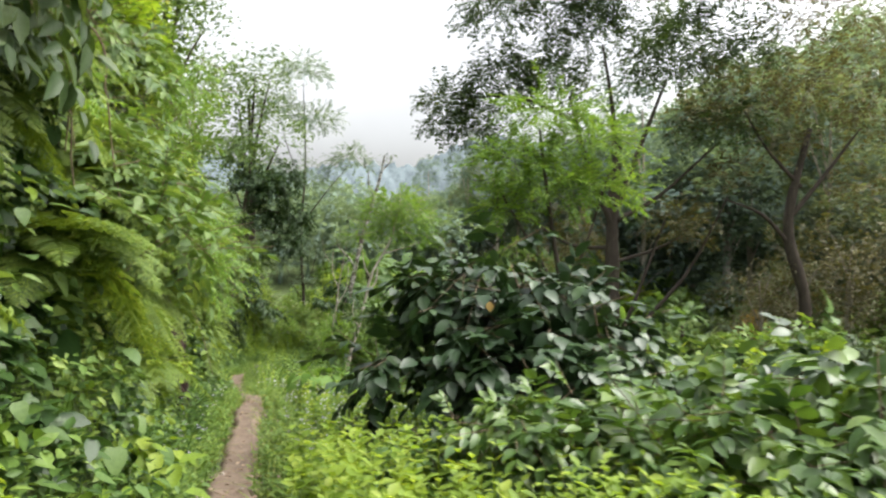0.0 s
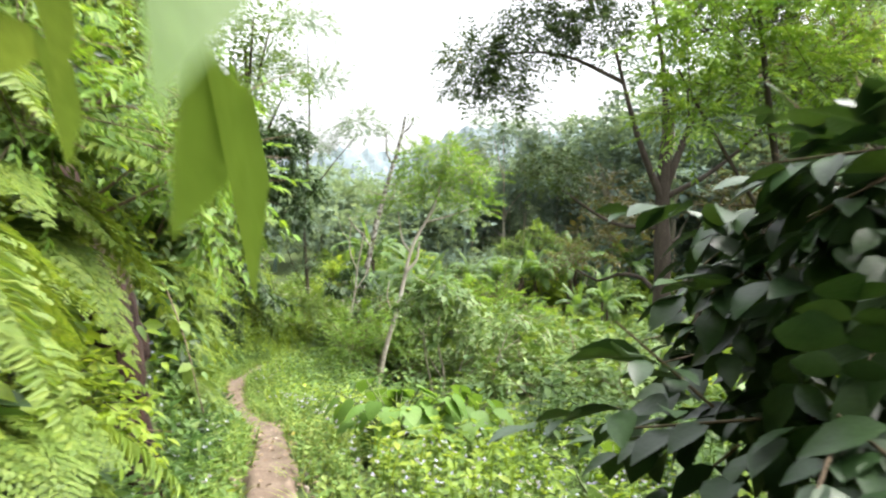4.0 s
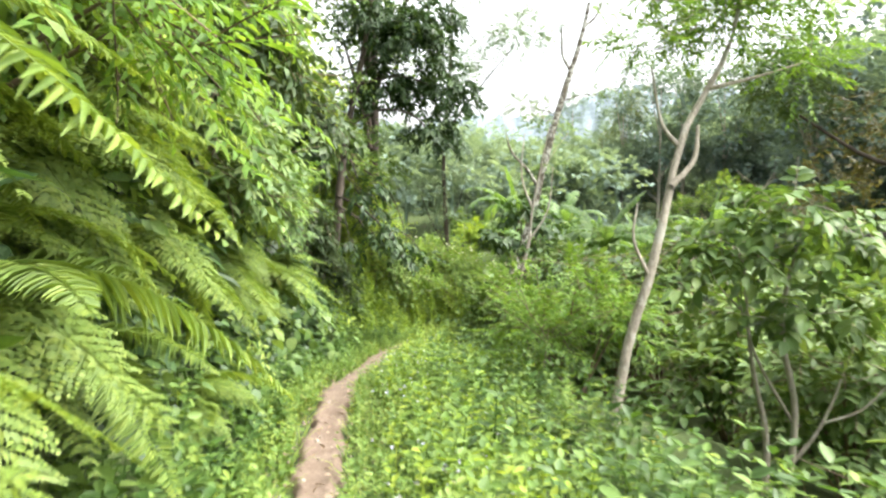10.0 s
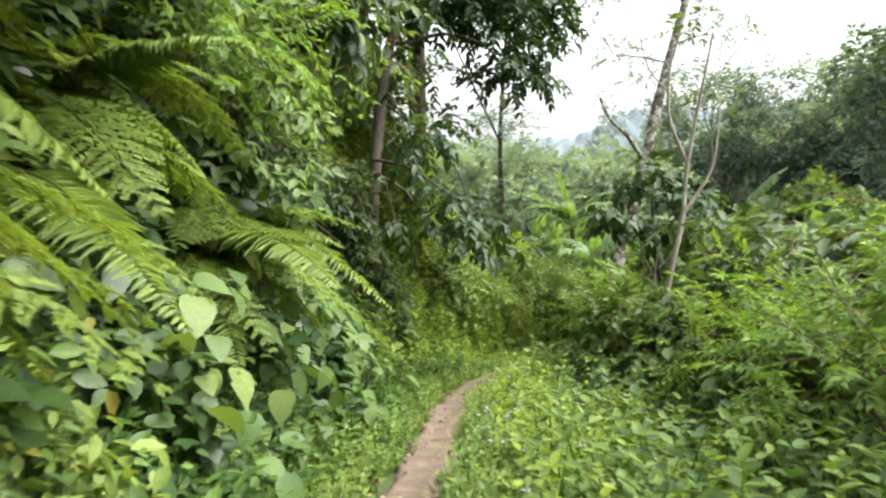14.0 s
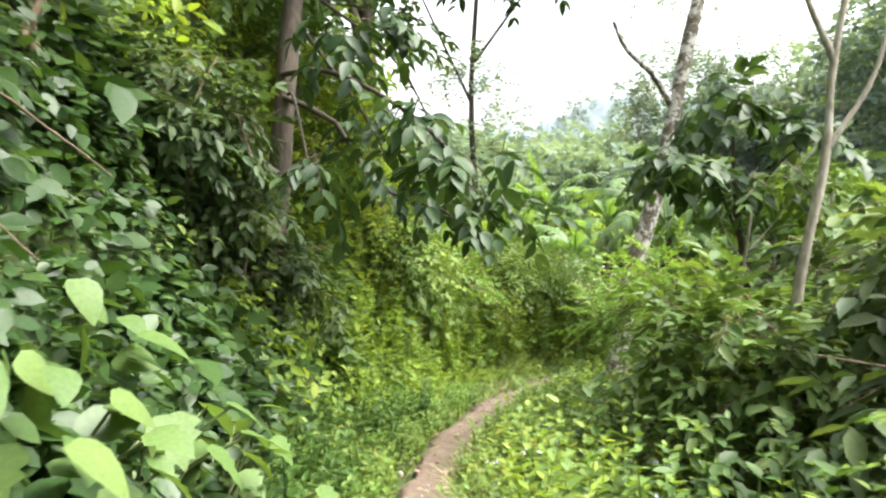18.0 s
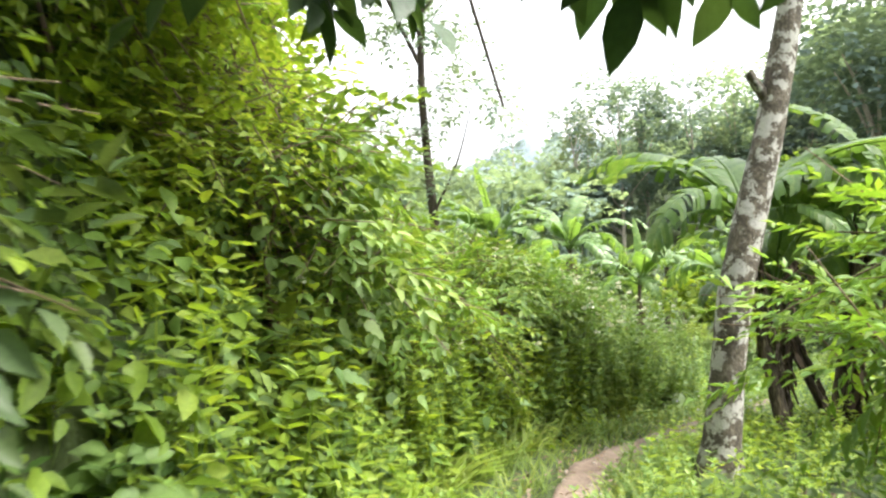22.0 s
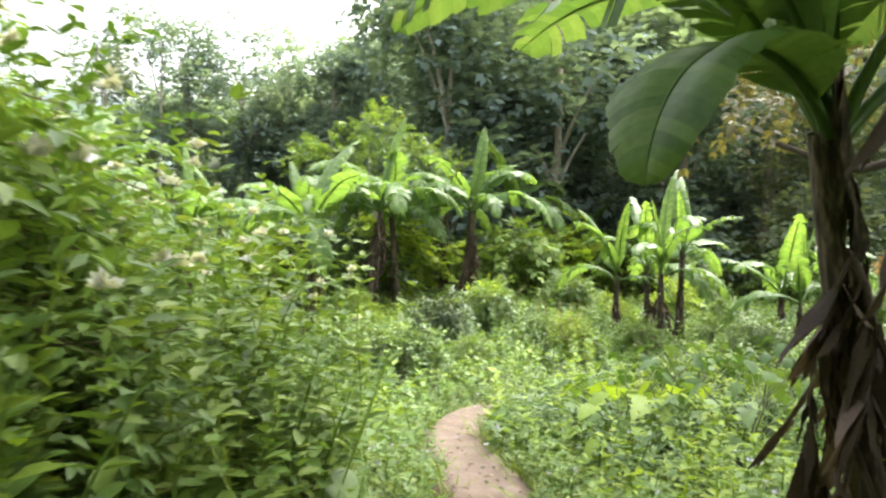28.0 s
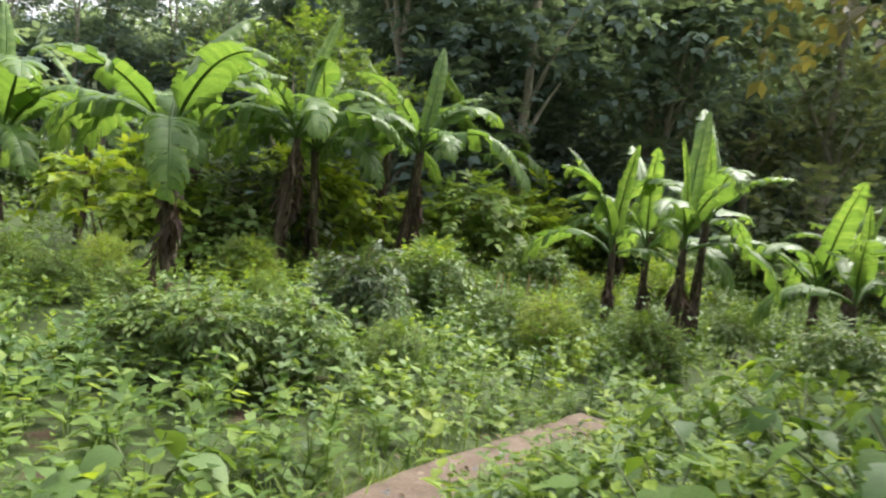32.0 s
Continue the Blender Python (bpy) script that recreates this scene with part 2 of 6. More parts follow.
M_BARK = earthy("grey_bark", [(0.3, (0.18, 0.155, 0.12)), (0.5, (0.35, 0.31, 0.25)), (0.7, (0.54, 0.49, 0.42))], scale=5, stretch=(1, 1, 0.3), blotch=(3.0, 0.56, (0.42, 0.4, 0.34)))
M_BARK_DARK = earthy("dark_bark", [(0.3, (0.03, 0.024, 0.018)), (0.5, (0.07, 0.055, 0.042)), (0.7, (0.14, 0.115, 0.09))], scale=4, stretch=(1, 1, 0.25))
M_ROOT = earthy("reddish_bark", [(0.3, (0.008, 0.004, 0.003)), (0.5, (0.024, 0.011, 0.007)), (0.7, (0.065, 0.032, 0.02))], scale=5, stretch=(1, 1, 0.2), bump_d=0.05)
M_BARK_LICHEN = earthy("lichened_bark", [(0.33, (0.035, 0.03, 0.022)), (0.5, (0.1, 0.085, 0.062)), (0.66, (0.24, 0.21, 0.16))], scale=7, stretch=(1, 1, 0.7), bump_d=0.03, blotch=(7.0, 0.5, (0.43, 0.42, 0.37)))
M_STEM = earthy("green_stem", [(0.3, (0.06, 0.09, 0.03)), (0.7, (0.17, 0.2, 0.08))], scale=6, stretch=(1, 1, 0.2), rough=0.6)
M_TWIG = earthy("brown_twig", [(0.3, (0.09, 0.065, 0.04)), (0.7, (0.24, 0.18, 0.12))], scale=8, stretch=(1, 1, 0.3))
M_PSEUDO = earthy("banana_sheath", [(0.32, (0.022, 0.017, 0.013)), (0.5, (0.075, 0.058, 0.042)), (0.64, (0.3, 0.235, 0.165))], scale=6, stretch=(1.6, 1.6, 0.3), bump_d=0.03)
M_STONE = earthy("pebble_stone", [(0.3, (0.2, 0.16, 0.12)), (0.7, (0.45, 0.4, 0.34))], scale=10)

# ---- shape of the land ----
rng = np.random.default_rng(7)
# the trodden line: x, y and height of the ground
LINE = np.array([
    (0.6, -12, 0.9), (0.2, -5, 0.45), (0.0, 0.0, 0.13), (-0.83, 2.65, -0.15), (-1.3, 4.6, -0.5), (-1.8, 6.2, -0.76), (-2.3, 8.5, -1.15),
    (-2.95, 11.2, -1.36), (-3.5, 13.8, -1.75), (-4.5, 16.5, -2.3), (-5.0, 18.0, -2.6), (-5.66, 20.2, -2.98),
    (-6.06, 21.85, -2.95), (-6.5, 23.75, -3.28), (-6.6, 25.0, -3.5), (-6.85, 26.3, -3.68), (-7.05, 28.3, -3.9),
    (-7.15, 30.4, -4.15), (-7.0, 32.5, -4.4), (-6.85, 33.9, -4.6), (-6.15, 36.5, -4.9), (-5.4, 37.8, -5.07),
    (-4.2, 39.4, -5.25), (-3.25, 40.6, -5.4), (-2.6, 41.6, -5.55), (-2.12, 42.7, -5.75), (-1.4, 44.0, -5.9), (-0.4, 44.85, -6.0), (0.9, 45.5, -6.1),
    (2.8, 46.0, -6.15), (5.0, 46.8, -6.25), (8.5, 48.0, -6.35), (12, 50, -6.5), (18, 56, -6.6), (24, 66, -6.6), (30, 80, -6)])


def step(a, b, v):
    t = np.clip((np.asarray(v, float) - a) / (b - a), 0, 1)
    return t * t * (3 - 2 * t)


FINE_Y = np.arange(-12, 80, 0.05)


def eased(column, n):
    v = np.interp(FINE_Y, LINE[:, 1], LINE[:, column])
    return np.convolve(np.pad(v, n, mode="edge"), np.ones(2 * n + 1) / (2 * n + 1), "valid")


LX, LZ = eased(0, 16), eased(2, 24)
STRAIGHT = 1 / np.sqrt(1 + np.gradient(LX, FINE_Y) ** 2)


def mid_x(y):
    return np.interp(y, FINE_Y, LX)


def line_z(y):
    return np.interp(y, FINE_Y, LZ)


def ripple(x, y, k=1.0):
    return (np.sin(1.7 * x * k + 0.9 * y * k) + np.sin(2.9 * y * k - 1.1 * x * k + 2) + 0.6 * np.sin(5.3 * x * k + 4.1 * y * k + 1) + 0.5 * np.sin(7.7 * y * k - 6.2 * x * k)) / 3.1


def bank(y):
    """How much of the steep bank stands beside the path at y."""
    return 1 - 0.72 * step(31, 36, y) - 0.26 * step(37, 45, y)


def toe(y):
    """The distance from the middle of the path to the bank's foot."""
    return 0.8 + 0.12 * np.sin(y * 0.9) + 0.35 * step(22, 28, y) + 0.15 * step(30, 36, y)


def land(x, y):
    x, y = np.asarray(x, float), np.asarray(y, float)
    d = x - mid_x(y)
    z = line_z(y) - 0.06 * (1 - step(0.34, 0.7, np.abs(d) * np.interp(y, FINE_Y, STRAIGHT)))
    # the bank and the hillside above it
    u = np.maximum(0, -d - toe(y))
    over = np.maximum(0, u - 1.6)
    up = np.minimum(2.9 * u, 4.64) + 18 * (1 - np.exp(-over * 0.85 / 18))
    z = z + bank(y) * up * (1 + 0.06 * ripple(x, y, 0.8))
    # the shoulder, and the fall to the valley floor
    r = np.maximum(0, d - 0.5)
    z = z - 0.05 * np.minimum(r, 3) * step(1, 8, y) * (1 - step(34, 40, y))
    fall = np.maximum(0, line_z(y) + 6.2)
    z = z - fall * step(2.6, 13, d + 0.8 * ripple(y, x * 0.3, 0.3))
    # the wooded hill across the valley
    far = np.maximum(0, 0.62 * x + 0.78 * y - 82) * step(-14, 16, x - 0.12 * (y - 60))
    z = z + 27 * (1 - np.exp(-far * 0.55 / 27)) * (0.7 + 0.3 * step(14, 40, x))
    z = z + 22 * (1 - np.exp(-np.maximum(0, x - 34) * 0.5 / 22))
    z = z + 6 * (1 - np.exp(-np.maximum(0, y - 84) * 0.2 / 6)) * (1 - step(-14, 16, x - 0.12 * (y - 60)))
    rough = np.clip(np.abs(d) - 0.35, 0, 1)
    return z + 0.05 * rough * ripple(x, y, 1.3)


# ---- tools for meshes ----
def unit(v):
    return v / np.maximum(1e-9, np.linalg.norm(v, axis=-1, keepdims=True))


def strip_leaf(stations, sag=0.15, fold=0.1):
    """A leaf as a folded strip: (length, half width) pairs, with a raised edge and a drooping tip."""
    v, q = [], []
    for s, w in stations:
        v += [(-w, s, fold * w - sag * s * s), (0, s, -sag * s * s), (w, s, fold * w - sag * s * s)]
    for i in range(len(stations) - 1):
        a = 3 * i
        q += [(a, a + 1, a + 4, a + 3), (a + 1, a + 2, a + 5, a + 4)]
    return np.array(v, float), np.array(q)


LEAF4 = (np.array([(0, 0, 0), (1, 0.45, 0.07), (0, 1, -0.12), (-1, 0.45, 0.07)], float), np.array([(0, 1, 2, 3)]))
LEAF6 = (np.array([(0, 0, 0), (0.85, 0.28, 0.07), (0.8, 0.62, 0.02), (0, 1, -0.14), (-0.8, 0.62, 0.02), (-0.85, 0.28, 0.07)], float),
         np.array([(0, 1, 2, 3), (0, 3, 4, 5)]))
LEAF8 = (np.array([(0, 0, 0), (0.62, 0.12, 0.05), (0.95, 0.38, 0.06), (0.68, 0.72, 0.0), (0, 1, -0.14), (-0.68, 0.72, 0.0), (-0.95, 0.38, 0.06), (-0.62, 0.12, 0.05)], float),
         np.array([(0, 1, 2, 3), (0, 3, 4, 5), (0, 5, 6, 7)]))
LEAF_OVAL = strip_leaf([(0, 0.04), (0.14, 0.62), (0.36, 1.0), (0.62, 0.92), (0.85, 0.45), (1, 0.03)], 0.22, 0.07)
LEAF_HEART = strip_leaf([(-0.12, 0.55), (0.06, 0.95), (0.3, 1.0), (0.6, 0.75), (0.85, 0.35), (1, 0.03)], 0.25, 0.05)
LEAF_LOBED = strip_leaf([(-0.14, 0.45), (0.05, 0.85), (0.2, 1.0), (0.3, 0.66), (0.42, 0.92), (0.54, 0.5), (0.72, 0.48), (0.84, 0.26), (1, 0.02)], 0.22, 0.06)
BLADE = strip_leaf([(0, 0.5), (0.3, 1.0), (0.65, 0.8), (1, 0.05)], 0.5, 0.012)


class Geo:
    """Collects quads of many pieces, then becomes one mesh."""

    def __init__(self):
        self.v, self.f, self.n = [], [], 0

    def add(self, v, f):
        self.v.append(np.asarray(v, float).reshape(-1, 3))
        self.f.append(np.asarray(f, int).reshape(-1, 4) + self.n)
        self.n += len(self.v[-1])

    def leaves(self, shape, at, along, facing, length, width):
        """Many leaves at once: where they start, the way they point, the side that they show, and their sizes."""
        t, q = shape
        at, n = np.asarray(at, float).reshape(-1, 3), len(np.asarray(at).reshape(-1, 3))
        along = unit(np.broadcast_to(along, (n, 3)).astype(float))
        side = unit(np.cross(along, np.broadcast_to(facing, (n, 3)) + 1e-4))
        face = np.cross(side, along)
        length = np.broadcast_to(length, (n,)).astype(float)
        width = np.broadcast_to(width, (n,)).astype(float)
        v = (at[:, None] + t[None, :, 0:1] * (width * 0.5)[:, None, None] * side[:, None] + t[None, :, 1:2] * length[:, None, None] * along[:, None]
             + t[None, :, 2:3] * length[:, None, None] * face[:, None])
        self.add(v, q[None] + (np.arange(n) * len(t))[:, None, None])

    def tube(self, points, radii, k=6):
        p = np.asarray(points, float)
        radii = np.broadcast_to(radii, (len(p),))
        d = unit(np.gradient(p, axis=0))
        ref = np.array((0.31, 0.95, 0.05)) if abs(d[0][1]) < 0.8 else np.array((1.0, 0.1, 0.1))
        a = unit(np.cross(d, ref))
        b = np.cross(d, a)
        th = np.arange(k) * 2 * np.pi / k
        ring = p[:, None] + radii[:, None, None] * (np.cos(th)[None, :, None] * a[:, None] + np.sin(th)[None, :, None] * b[:, None])
        i, j = np.meshgrid(np.arange(len(p) - 1), np.arange(k), indexing="ij")
        j2 = (j + 1) % k
        self.add(ring, np.stack([i * k + j, i * k + j2, (i + 1) * k + j2, (i + 1) * k + j], -1))

    def mesh(self, name, mat, smooth=True):
        v, f = np.concatenate(self.v), np.concatenate(self.f)
        me = bpy.data.meshes.new(name)
        me.vertices.add(len(v))
        me.vertices.foreach_set("co", v.ravel())
        me.loops.add(f.size)
        me.loops.foreach_set("vertex_index", f.ravel().astype(np.int32))
        me.polygons.add(len(f))
        me.polygons.foreach_set("loop_start", np.arange(0, f.size, 4, dtype=np.int32))
        me.polygons.foreach_set("use_smooth", np.full(len(f), smooth))
        me.update(calc_edges=True)
        me.materials.append(mat)
        return me


def part(name, me, parent, m=None, label=""):
    ob = new(name, me)
    ob.parent = parent
    if m is not None:
        ob.matrix_local = m
    if label:
        tagged(ob, label)
    return ob


def thing(name, at, label, category, group="", turn=0.0, size=1.0):
    ob = new(name)
    ob.empty_display_size = 0.2
    ob.matrix_world = pose(*at, 0, 0, turn) @ Matrix.Scale(size, 4)
    return tagged(ob, label, category, group)


def stuff(name, geo, mat, label, category):
    return tagged(new(name, geo.mesh(name, mat)), label, category, kind="stuff")


def ground_at(x, y, sink=0.03):
    return (float(x), float(y), float(land(x, y)) - sink)


def curve(points, n=8):
    """A smooth line through a few points."""
    p = np.asarray(points, float)
    t = np.linspace(0, len(p) - 1, n)
    q = np.vstack([2 * p[0] - p[1], p, 2 * p[-1] - p[-2]])
    out = []
    for u in t:
        i = min(int(u), len(p) - 2)
        f = u - i
        a, b, c, d = q[i:i + 4]
        out.append(0.5 * (2 * b + (c - a) * f + (2 * a - 5 * b + 4 * c - d) * f * f + (3 * b - a - 3 * c + d) * f ** 3))
    return np.array(out)


def balls(n, r):
    """Random unit ways, n of them."""
    return unit(r.normal(size=(n, 3)))


def sprays(geo, r, clumps, count, pairs, length, leaf_l, leaf_w, shape, droop=0.5, shell=0.55, lift=0.15, twigs=None):
    """Leafy twigs on the outside of rounded clumps ((x, y, z), radius): each twig carries pairs of leaves and hangs a little."""
    c = np.array([(*a, b) if not hasattr(b, "__len__") else (*a, *b) for a, b in clumps], float)
    if c.shape[1] == 4:
        c = np.hstack([c, c[:, 3:4], c[:, 3:4]])
    vol = c[:, 3] * c[:, 4] * c[:, 5]
    pick = r.choice(len(c), count, p=vol ** 0.7 / np.sum(vol ** 0.7))
    w = balls(count, r)
    w[:, 2] = np.where(w[:, 2] < -0.35, -w[:, 2] * 0.6, w[:, 2])
    rad = shell + (1 - shell) * r.random(count) ** 0.7
    start = c[pick, :3] + w * c[pick, 3:] * rad[:, None]
    way = unit(w + 0.5 * r.normal(size=(count, 3)) + np.array((0, 0, -droop + lift)))
    ln = length * (0.6 + 0.7 * r.random(count))
    if twigs is not None:
        for i in range(0, count, 3):
            twigs.tube([start[i] - way[i] * ln[i] * 0.3, start[i] + way[i] * ln[i] * 0.5, start[i] + way[i] * ln[i]], (0.006, 0.005, 0.003), 3)
    side = unit(np.cross(way, np.array((0.05, 0.1, 1.0))))
    up = np.cross(side, way)
    for k in range(pairs):
        f = (k + 0.6) / pairs
        p = start + way * (ln * f)[:, None] - np.array((0, 0, 1)) * (droop * 0.35 * ln * f * f)[:, None]
        for sgn in (-1, 1):
            a = unit(sgn * side * (0.95 - 0.35 * f) + way * (0.35 + 0.6 * f) + np.array((0, 0, -0.35 * droop)) + 0.22 * r.normal(size=(count, 3)))
            nrm = up + 0.35 * r.normal(size=(count, 3)) + np.array((0, 0, 0.4))
            s = leaf_l * (0.65 + 0.6 * r.random(count)) * (1.05 - 0.25 * abs(f - 0.5))
            geo.leaves(shape, p, a, nrm, s, s * leaf_w)


# ---- the ground ----
def spaced(*runs):
    out = []
    for a, b, s in runs:
        out.append(np.arange(a, b, s))
    return np.concatenate(out)


gx = spaced((-300, -60, 30), (-60, -20, 4), (-20, -11.2, 0.8), (-11.2, 3.5, 0.16), (3.5, 14, 0.5), (14, 50, 3), (50, 110, 10), (110, 301, 38))
gy = spaced((-120, -20, 20), (-20, -6, 1), (-6, 50, 0.22), (50, 62, 0.6), (62, 120, 4), (120, 321, 25))
X, Y = np.meshgrid(gx, gy, indexing="ij")
Z = land(X, Y)
g = Geo()
ii, jj = np.meshgrid(np.arange(len(gx) - 1), np.arange(len(gy) - 1), indexing="ij")
w = len(gy)
g.add(np.stack([X, Y, Z], -1), np.stack([ii * w + jj, (ii + 1) * w + jj, (ii + 1) * w + jj + 1, ii * w + jj + 1], -1))
ground = tagged(new("ground", g.mesh("ground", M_SOIL)), "dark humus soil of the hillside and valley floor", "ground", kind="structure")

# the trodden footpath, a little hollow, with ragged edges
g = Geo()
along = np.arange(-8, 46.2, 0.1)
slant = np.gradient(mid_x(along), along)
nx, ny = 1 / np.sqrt(1 + slant ** 2), -slant / np.sqrt(1 + slant ** 2)
half = 0.19 + 0.03 * np.sin(along * 2.3) + 0.025 * np.sin(along * 5.9 + 1) + 0.12 * step(35, 41, along) + 0.06 * step(41, 43.5, along) + 0.022 * rng.normal(size=len(along))
cols = np.linspace(-1, 1, 9)
px = mid_x(along)[:, None] + nx[:, None] * cols[None] * half[:, None]
py = along[:, None] + ny[:, None] * cols[None] * half[:, None]
pz = line_z(along)[:, None] + 0.012 + 0.035 * (np.abs(cols[None]) ** 2) - 0.12 * (np.abs(cols[None]) > 0.98) + 0.004 * ripple(px * 4, py * 4)
i, j = np.meshgrid(np.arange(len(along) - 1), np.arange(8), indexing="ij")
g.add(np.stack([px, py, pz], -1), np.stack([i * 9 + j, i * 9 + j + 1, (i + 1) * 9 + j + 1, (i + 1) * 9 + j], -1))
tagged(new("path", g.mesh("path", M_PATH)), "narrow footpath of trodden reddish-brown earth", "path", kind="structure")


# ---- undergrowth ----
def scatter(n, y0, y1, d0, d1, seed, power=1.0):
    r = np.random.default_rng(seed)
    y = y0 + (y1 - y0) * r.random(n)
    d = d0 + (d1 - d0) * r.random(n) ** power
    return mid_x(y) + d / np.interp(y, FINE_Y, STRAIGHT), y, d, r


def herbs(geo, x, y, r, tall, leaf, wide=0.6, tiers=5, shape=LEAF6, lean=0.12, stem=True, per=2):
    """Upright weeds: a thin stem with tiers of leaves standing out from it."""
    n = len(x)
    z = land(x, y)
    h = tall * (0.45 + 0.75 * r.random(n))
    tip = np.stack([lean * r.normal(size=n), lean * r.normal(size=n), np.ones(n)], -1)
    base = np.stack([x, y, z - 0.02], -1)
    if stem:
        geo.leaves(LEAF4, base, tip, balls(n, r), h, 0.018)
    turn = 6.283 * r.random(n)
    for k in range(tiers):
        f = (k + 1.0) / tiers
        p = base + tip * (h * (0.25 + 0.75 * f))[:, None]
        for s in range(per):
            a = turn + 1.57 * k + s * 6.283 / per + 0.4 * r.normal(size=n)
            out = np.stack([np.cos(a), np.sin(a), 0.25 + 0.5 * (f - 0.4) + 0.25 * r.normal(size=n)], -1)
            ll = leaf * (0.6 + 0.65 * r.random(n)) * (1.15 - 0.45 * f)
            geo.leaves(shape, p, out, np.stack([0.2 * r.normal(size=n), 0.2 * r.normal(size=n), np.ones(n)], -1), ll, ll * wide)


def tufts(geo, x, y, r, tall, wide, blades=7, spread=0.5):
    n = len(x)
    z = land(x, y)
    for k in range(blades):
        a = 6.283 * r.random(n)
        out = np.stack([np.cos(a) * spread, np.sin(a) * spread, np.ones(n)], -1) + 0.15 * r.normal(size=(n, 3))
        p = np.stack([x + 0.04 * r.normal(size=n), y + 0.04 * r.normal(size=n), z - 0.02], -1)
        h = tall * (0.5 + 0.7 * r.random(n))
        geo.leaves(BLADE, p, out, np.stack([-np.cos(a), -np.sin(a), np.ones(n) * 0.6], -1), h, wide * (0.7 + 0.6 * r.random(n)))


def blossoms(geo, x, y, z, r, size, petals=6):
    n = len(x)
    p = np.stack([x, y, z], -1)
    for k in range(petals):
        w = balls(n, r)
        w[:, 2] = np.abs(w[:, 2])
        s = size * (0.7 + 0.6 * r.random(n))
        geo.leaves(LEAF4, p, w, balls(n, r), s, s * 0.6)


def cover(name, mat, label, jobs, category="weeds"):
    """One kind of undergrowth as a single mesh; jobs: (number, y0, y1, d0, d1, seed, keywords for herbs)."""
    g = Geo()
    for n, y0, y1, d0, d1, seed, kw in jobs:
        x, y, d, r = scatter(n, y0, y1, d0, d1, seed)
        keep = np.abs(d) > 0.15 + 0.05 * np.sin(y * 3.1) + 0.12 * r.random(n) + 0.1 * step(35, 41, y)
        herbs(g, x[keep], y[keep], r, **kw)
    return stuff(name, g, mat, label, category)


LOW = dict(tall=0.31, leaf=0.082, tiers=4)
MIDH = dict(tall=0.5, leaf=0.1, tiers=5)
cover("low_weeds", M_WEED, "dense low green weeds beside the footpath", [
    (3200, 1, 16, 0.2, 3.4, 11, LOW), (1900, 1, 17, -1.1, -0.2, 12, LOW), (2100, 16, 34, 0.2, 1.7, 13, LOW), (700, 15, 33, 0.7, 3.0, 20, dict(tall=0.6, leaf=0.12, tiers=5)),
    (2000, 17, 34, -1.3, -0.2, 14, LOW), (2200, 34, 47, 0.2, 4.5, 15, LOW), (1700, 38, 47, -4.5, -0.2, 16, LOW), (1900, 41, 52, -7, 3, 28, dict(tall=0.4, leaf=0.09, tiers=5)), (2300, 38, 48, 0.4, 6, 29, dict(tall=0.38, leaf=0.085, tiers=5)), (1500, 42, 50, -7, 5, 30, dict(tall=0.32, leaf=0.18, tiers=4, shape=LEAF4)),
    (3400, 43, 60, -14, 8, 17, dict(tall=0.6, leaf=0.16, tiers=4, shape=LEAF4)), (2900, 36, 62, 3, 20, 18, dict(tall=0.6, leaf=0.17, tiers=4, shape=LEAF4)), (1500, 56, 76, -25, 10, 19, dict(tall=0.8, leaf=0.26, tiers=4, shape=LEAF4))])
cover("leafy_weeds", M_LIME, "bright yellow-green broad-leaved weeds", [
    (900, 1.0, 6.5, 0.45, 3.4, 21, dict(tall=0.55, leaf=0.11, tiers=6)), (500, 8, 16, 0.8, 3.8, 22, MIDH), (350, 16, 33, 0.5, 2.0, 23, MIDH),
    (900, 33, 46, 0.5, 6, 24, dict(tall=0.4, leaf=0.1, tiers=5)), (1300, 42, 60, -12, 12, 25, dict(tall=0.55, leaf=0.15, tiers=5)), (900, 36, 46, 1, 8, 27, dict(tall=0.5, leaf=0.1, tiers=6)), (160, 30.5, 34, -2.0, -0.7, 26, MIDH)])
# low weeds whose shade is part of their leaf colour
cover("dark_weeds", M_WEED_SHADED, "dark green weeds along the bank's foot, shade put into their colour", [
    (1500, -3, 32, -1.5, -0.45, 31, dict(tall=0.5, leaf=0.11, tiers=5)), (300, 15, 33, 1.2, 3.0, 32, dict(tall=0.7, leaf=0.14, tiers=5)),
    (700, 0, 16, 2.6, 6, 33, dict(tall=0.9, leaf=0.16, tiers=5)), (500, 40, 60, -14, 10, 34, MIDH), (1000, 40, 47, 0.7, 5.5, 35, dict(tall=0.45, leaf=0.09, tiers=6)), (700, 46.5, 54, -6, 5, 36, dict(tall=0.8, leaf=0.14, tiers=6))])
# tall weeds with white seed heads on the low bank before the field
g, gw = Geo(), Geo()
x, y, d, r = scatter(420, 38.7, 42.2, -3.4, -0.95, 44)
gl = Geo()
herbs(gl, x, y, r, tall=1.7, leaf=0.12, tiers=15, wide=0.62)
pick = r.random(420) < 0.25
blossoms(gw, x[pick], y[pick], land(x[pick], y[pick]) + 1.7 * (0.7 + 0.4 * r.random(pick.sum())), r, 0.046, 22)
for n, y0, y1, d0, d1, seed, tall in ((1000, 32.8, 41.3, -4.5, -0.95, 41, 1.25), (420, 39.5, 44, -6, -1.2, 42, 0.8)):
    x, y, d, r = scatter(n, y0, y1, d0, d1, seed)
    herbs(g, x, y, r, tall=tall, leaf=0.13, tiers=10, wide=0.55)
    pick = r.random(n) < 0.1
    blossoms(gw, x[pick], y[pick], land(x[pick], y[pick]) + tall * (0.95 + 0.25 * r.random(pick.sum())), r, 0.046, 22)
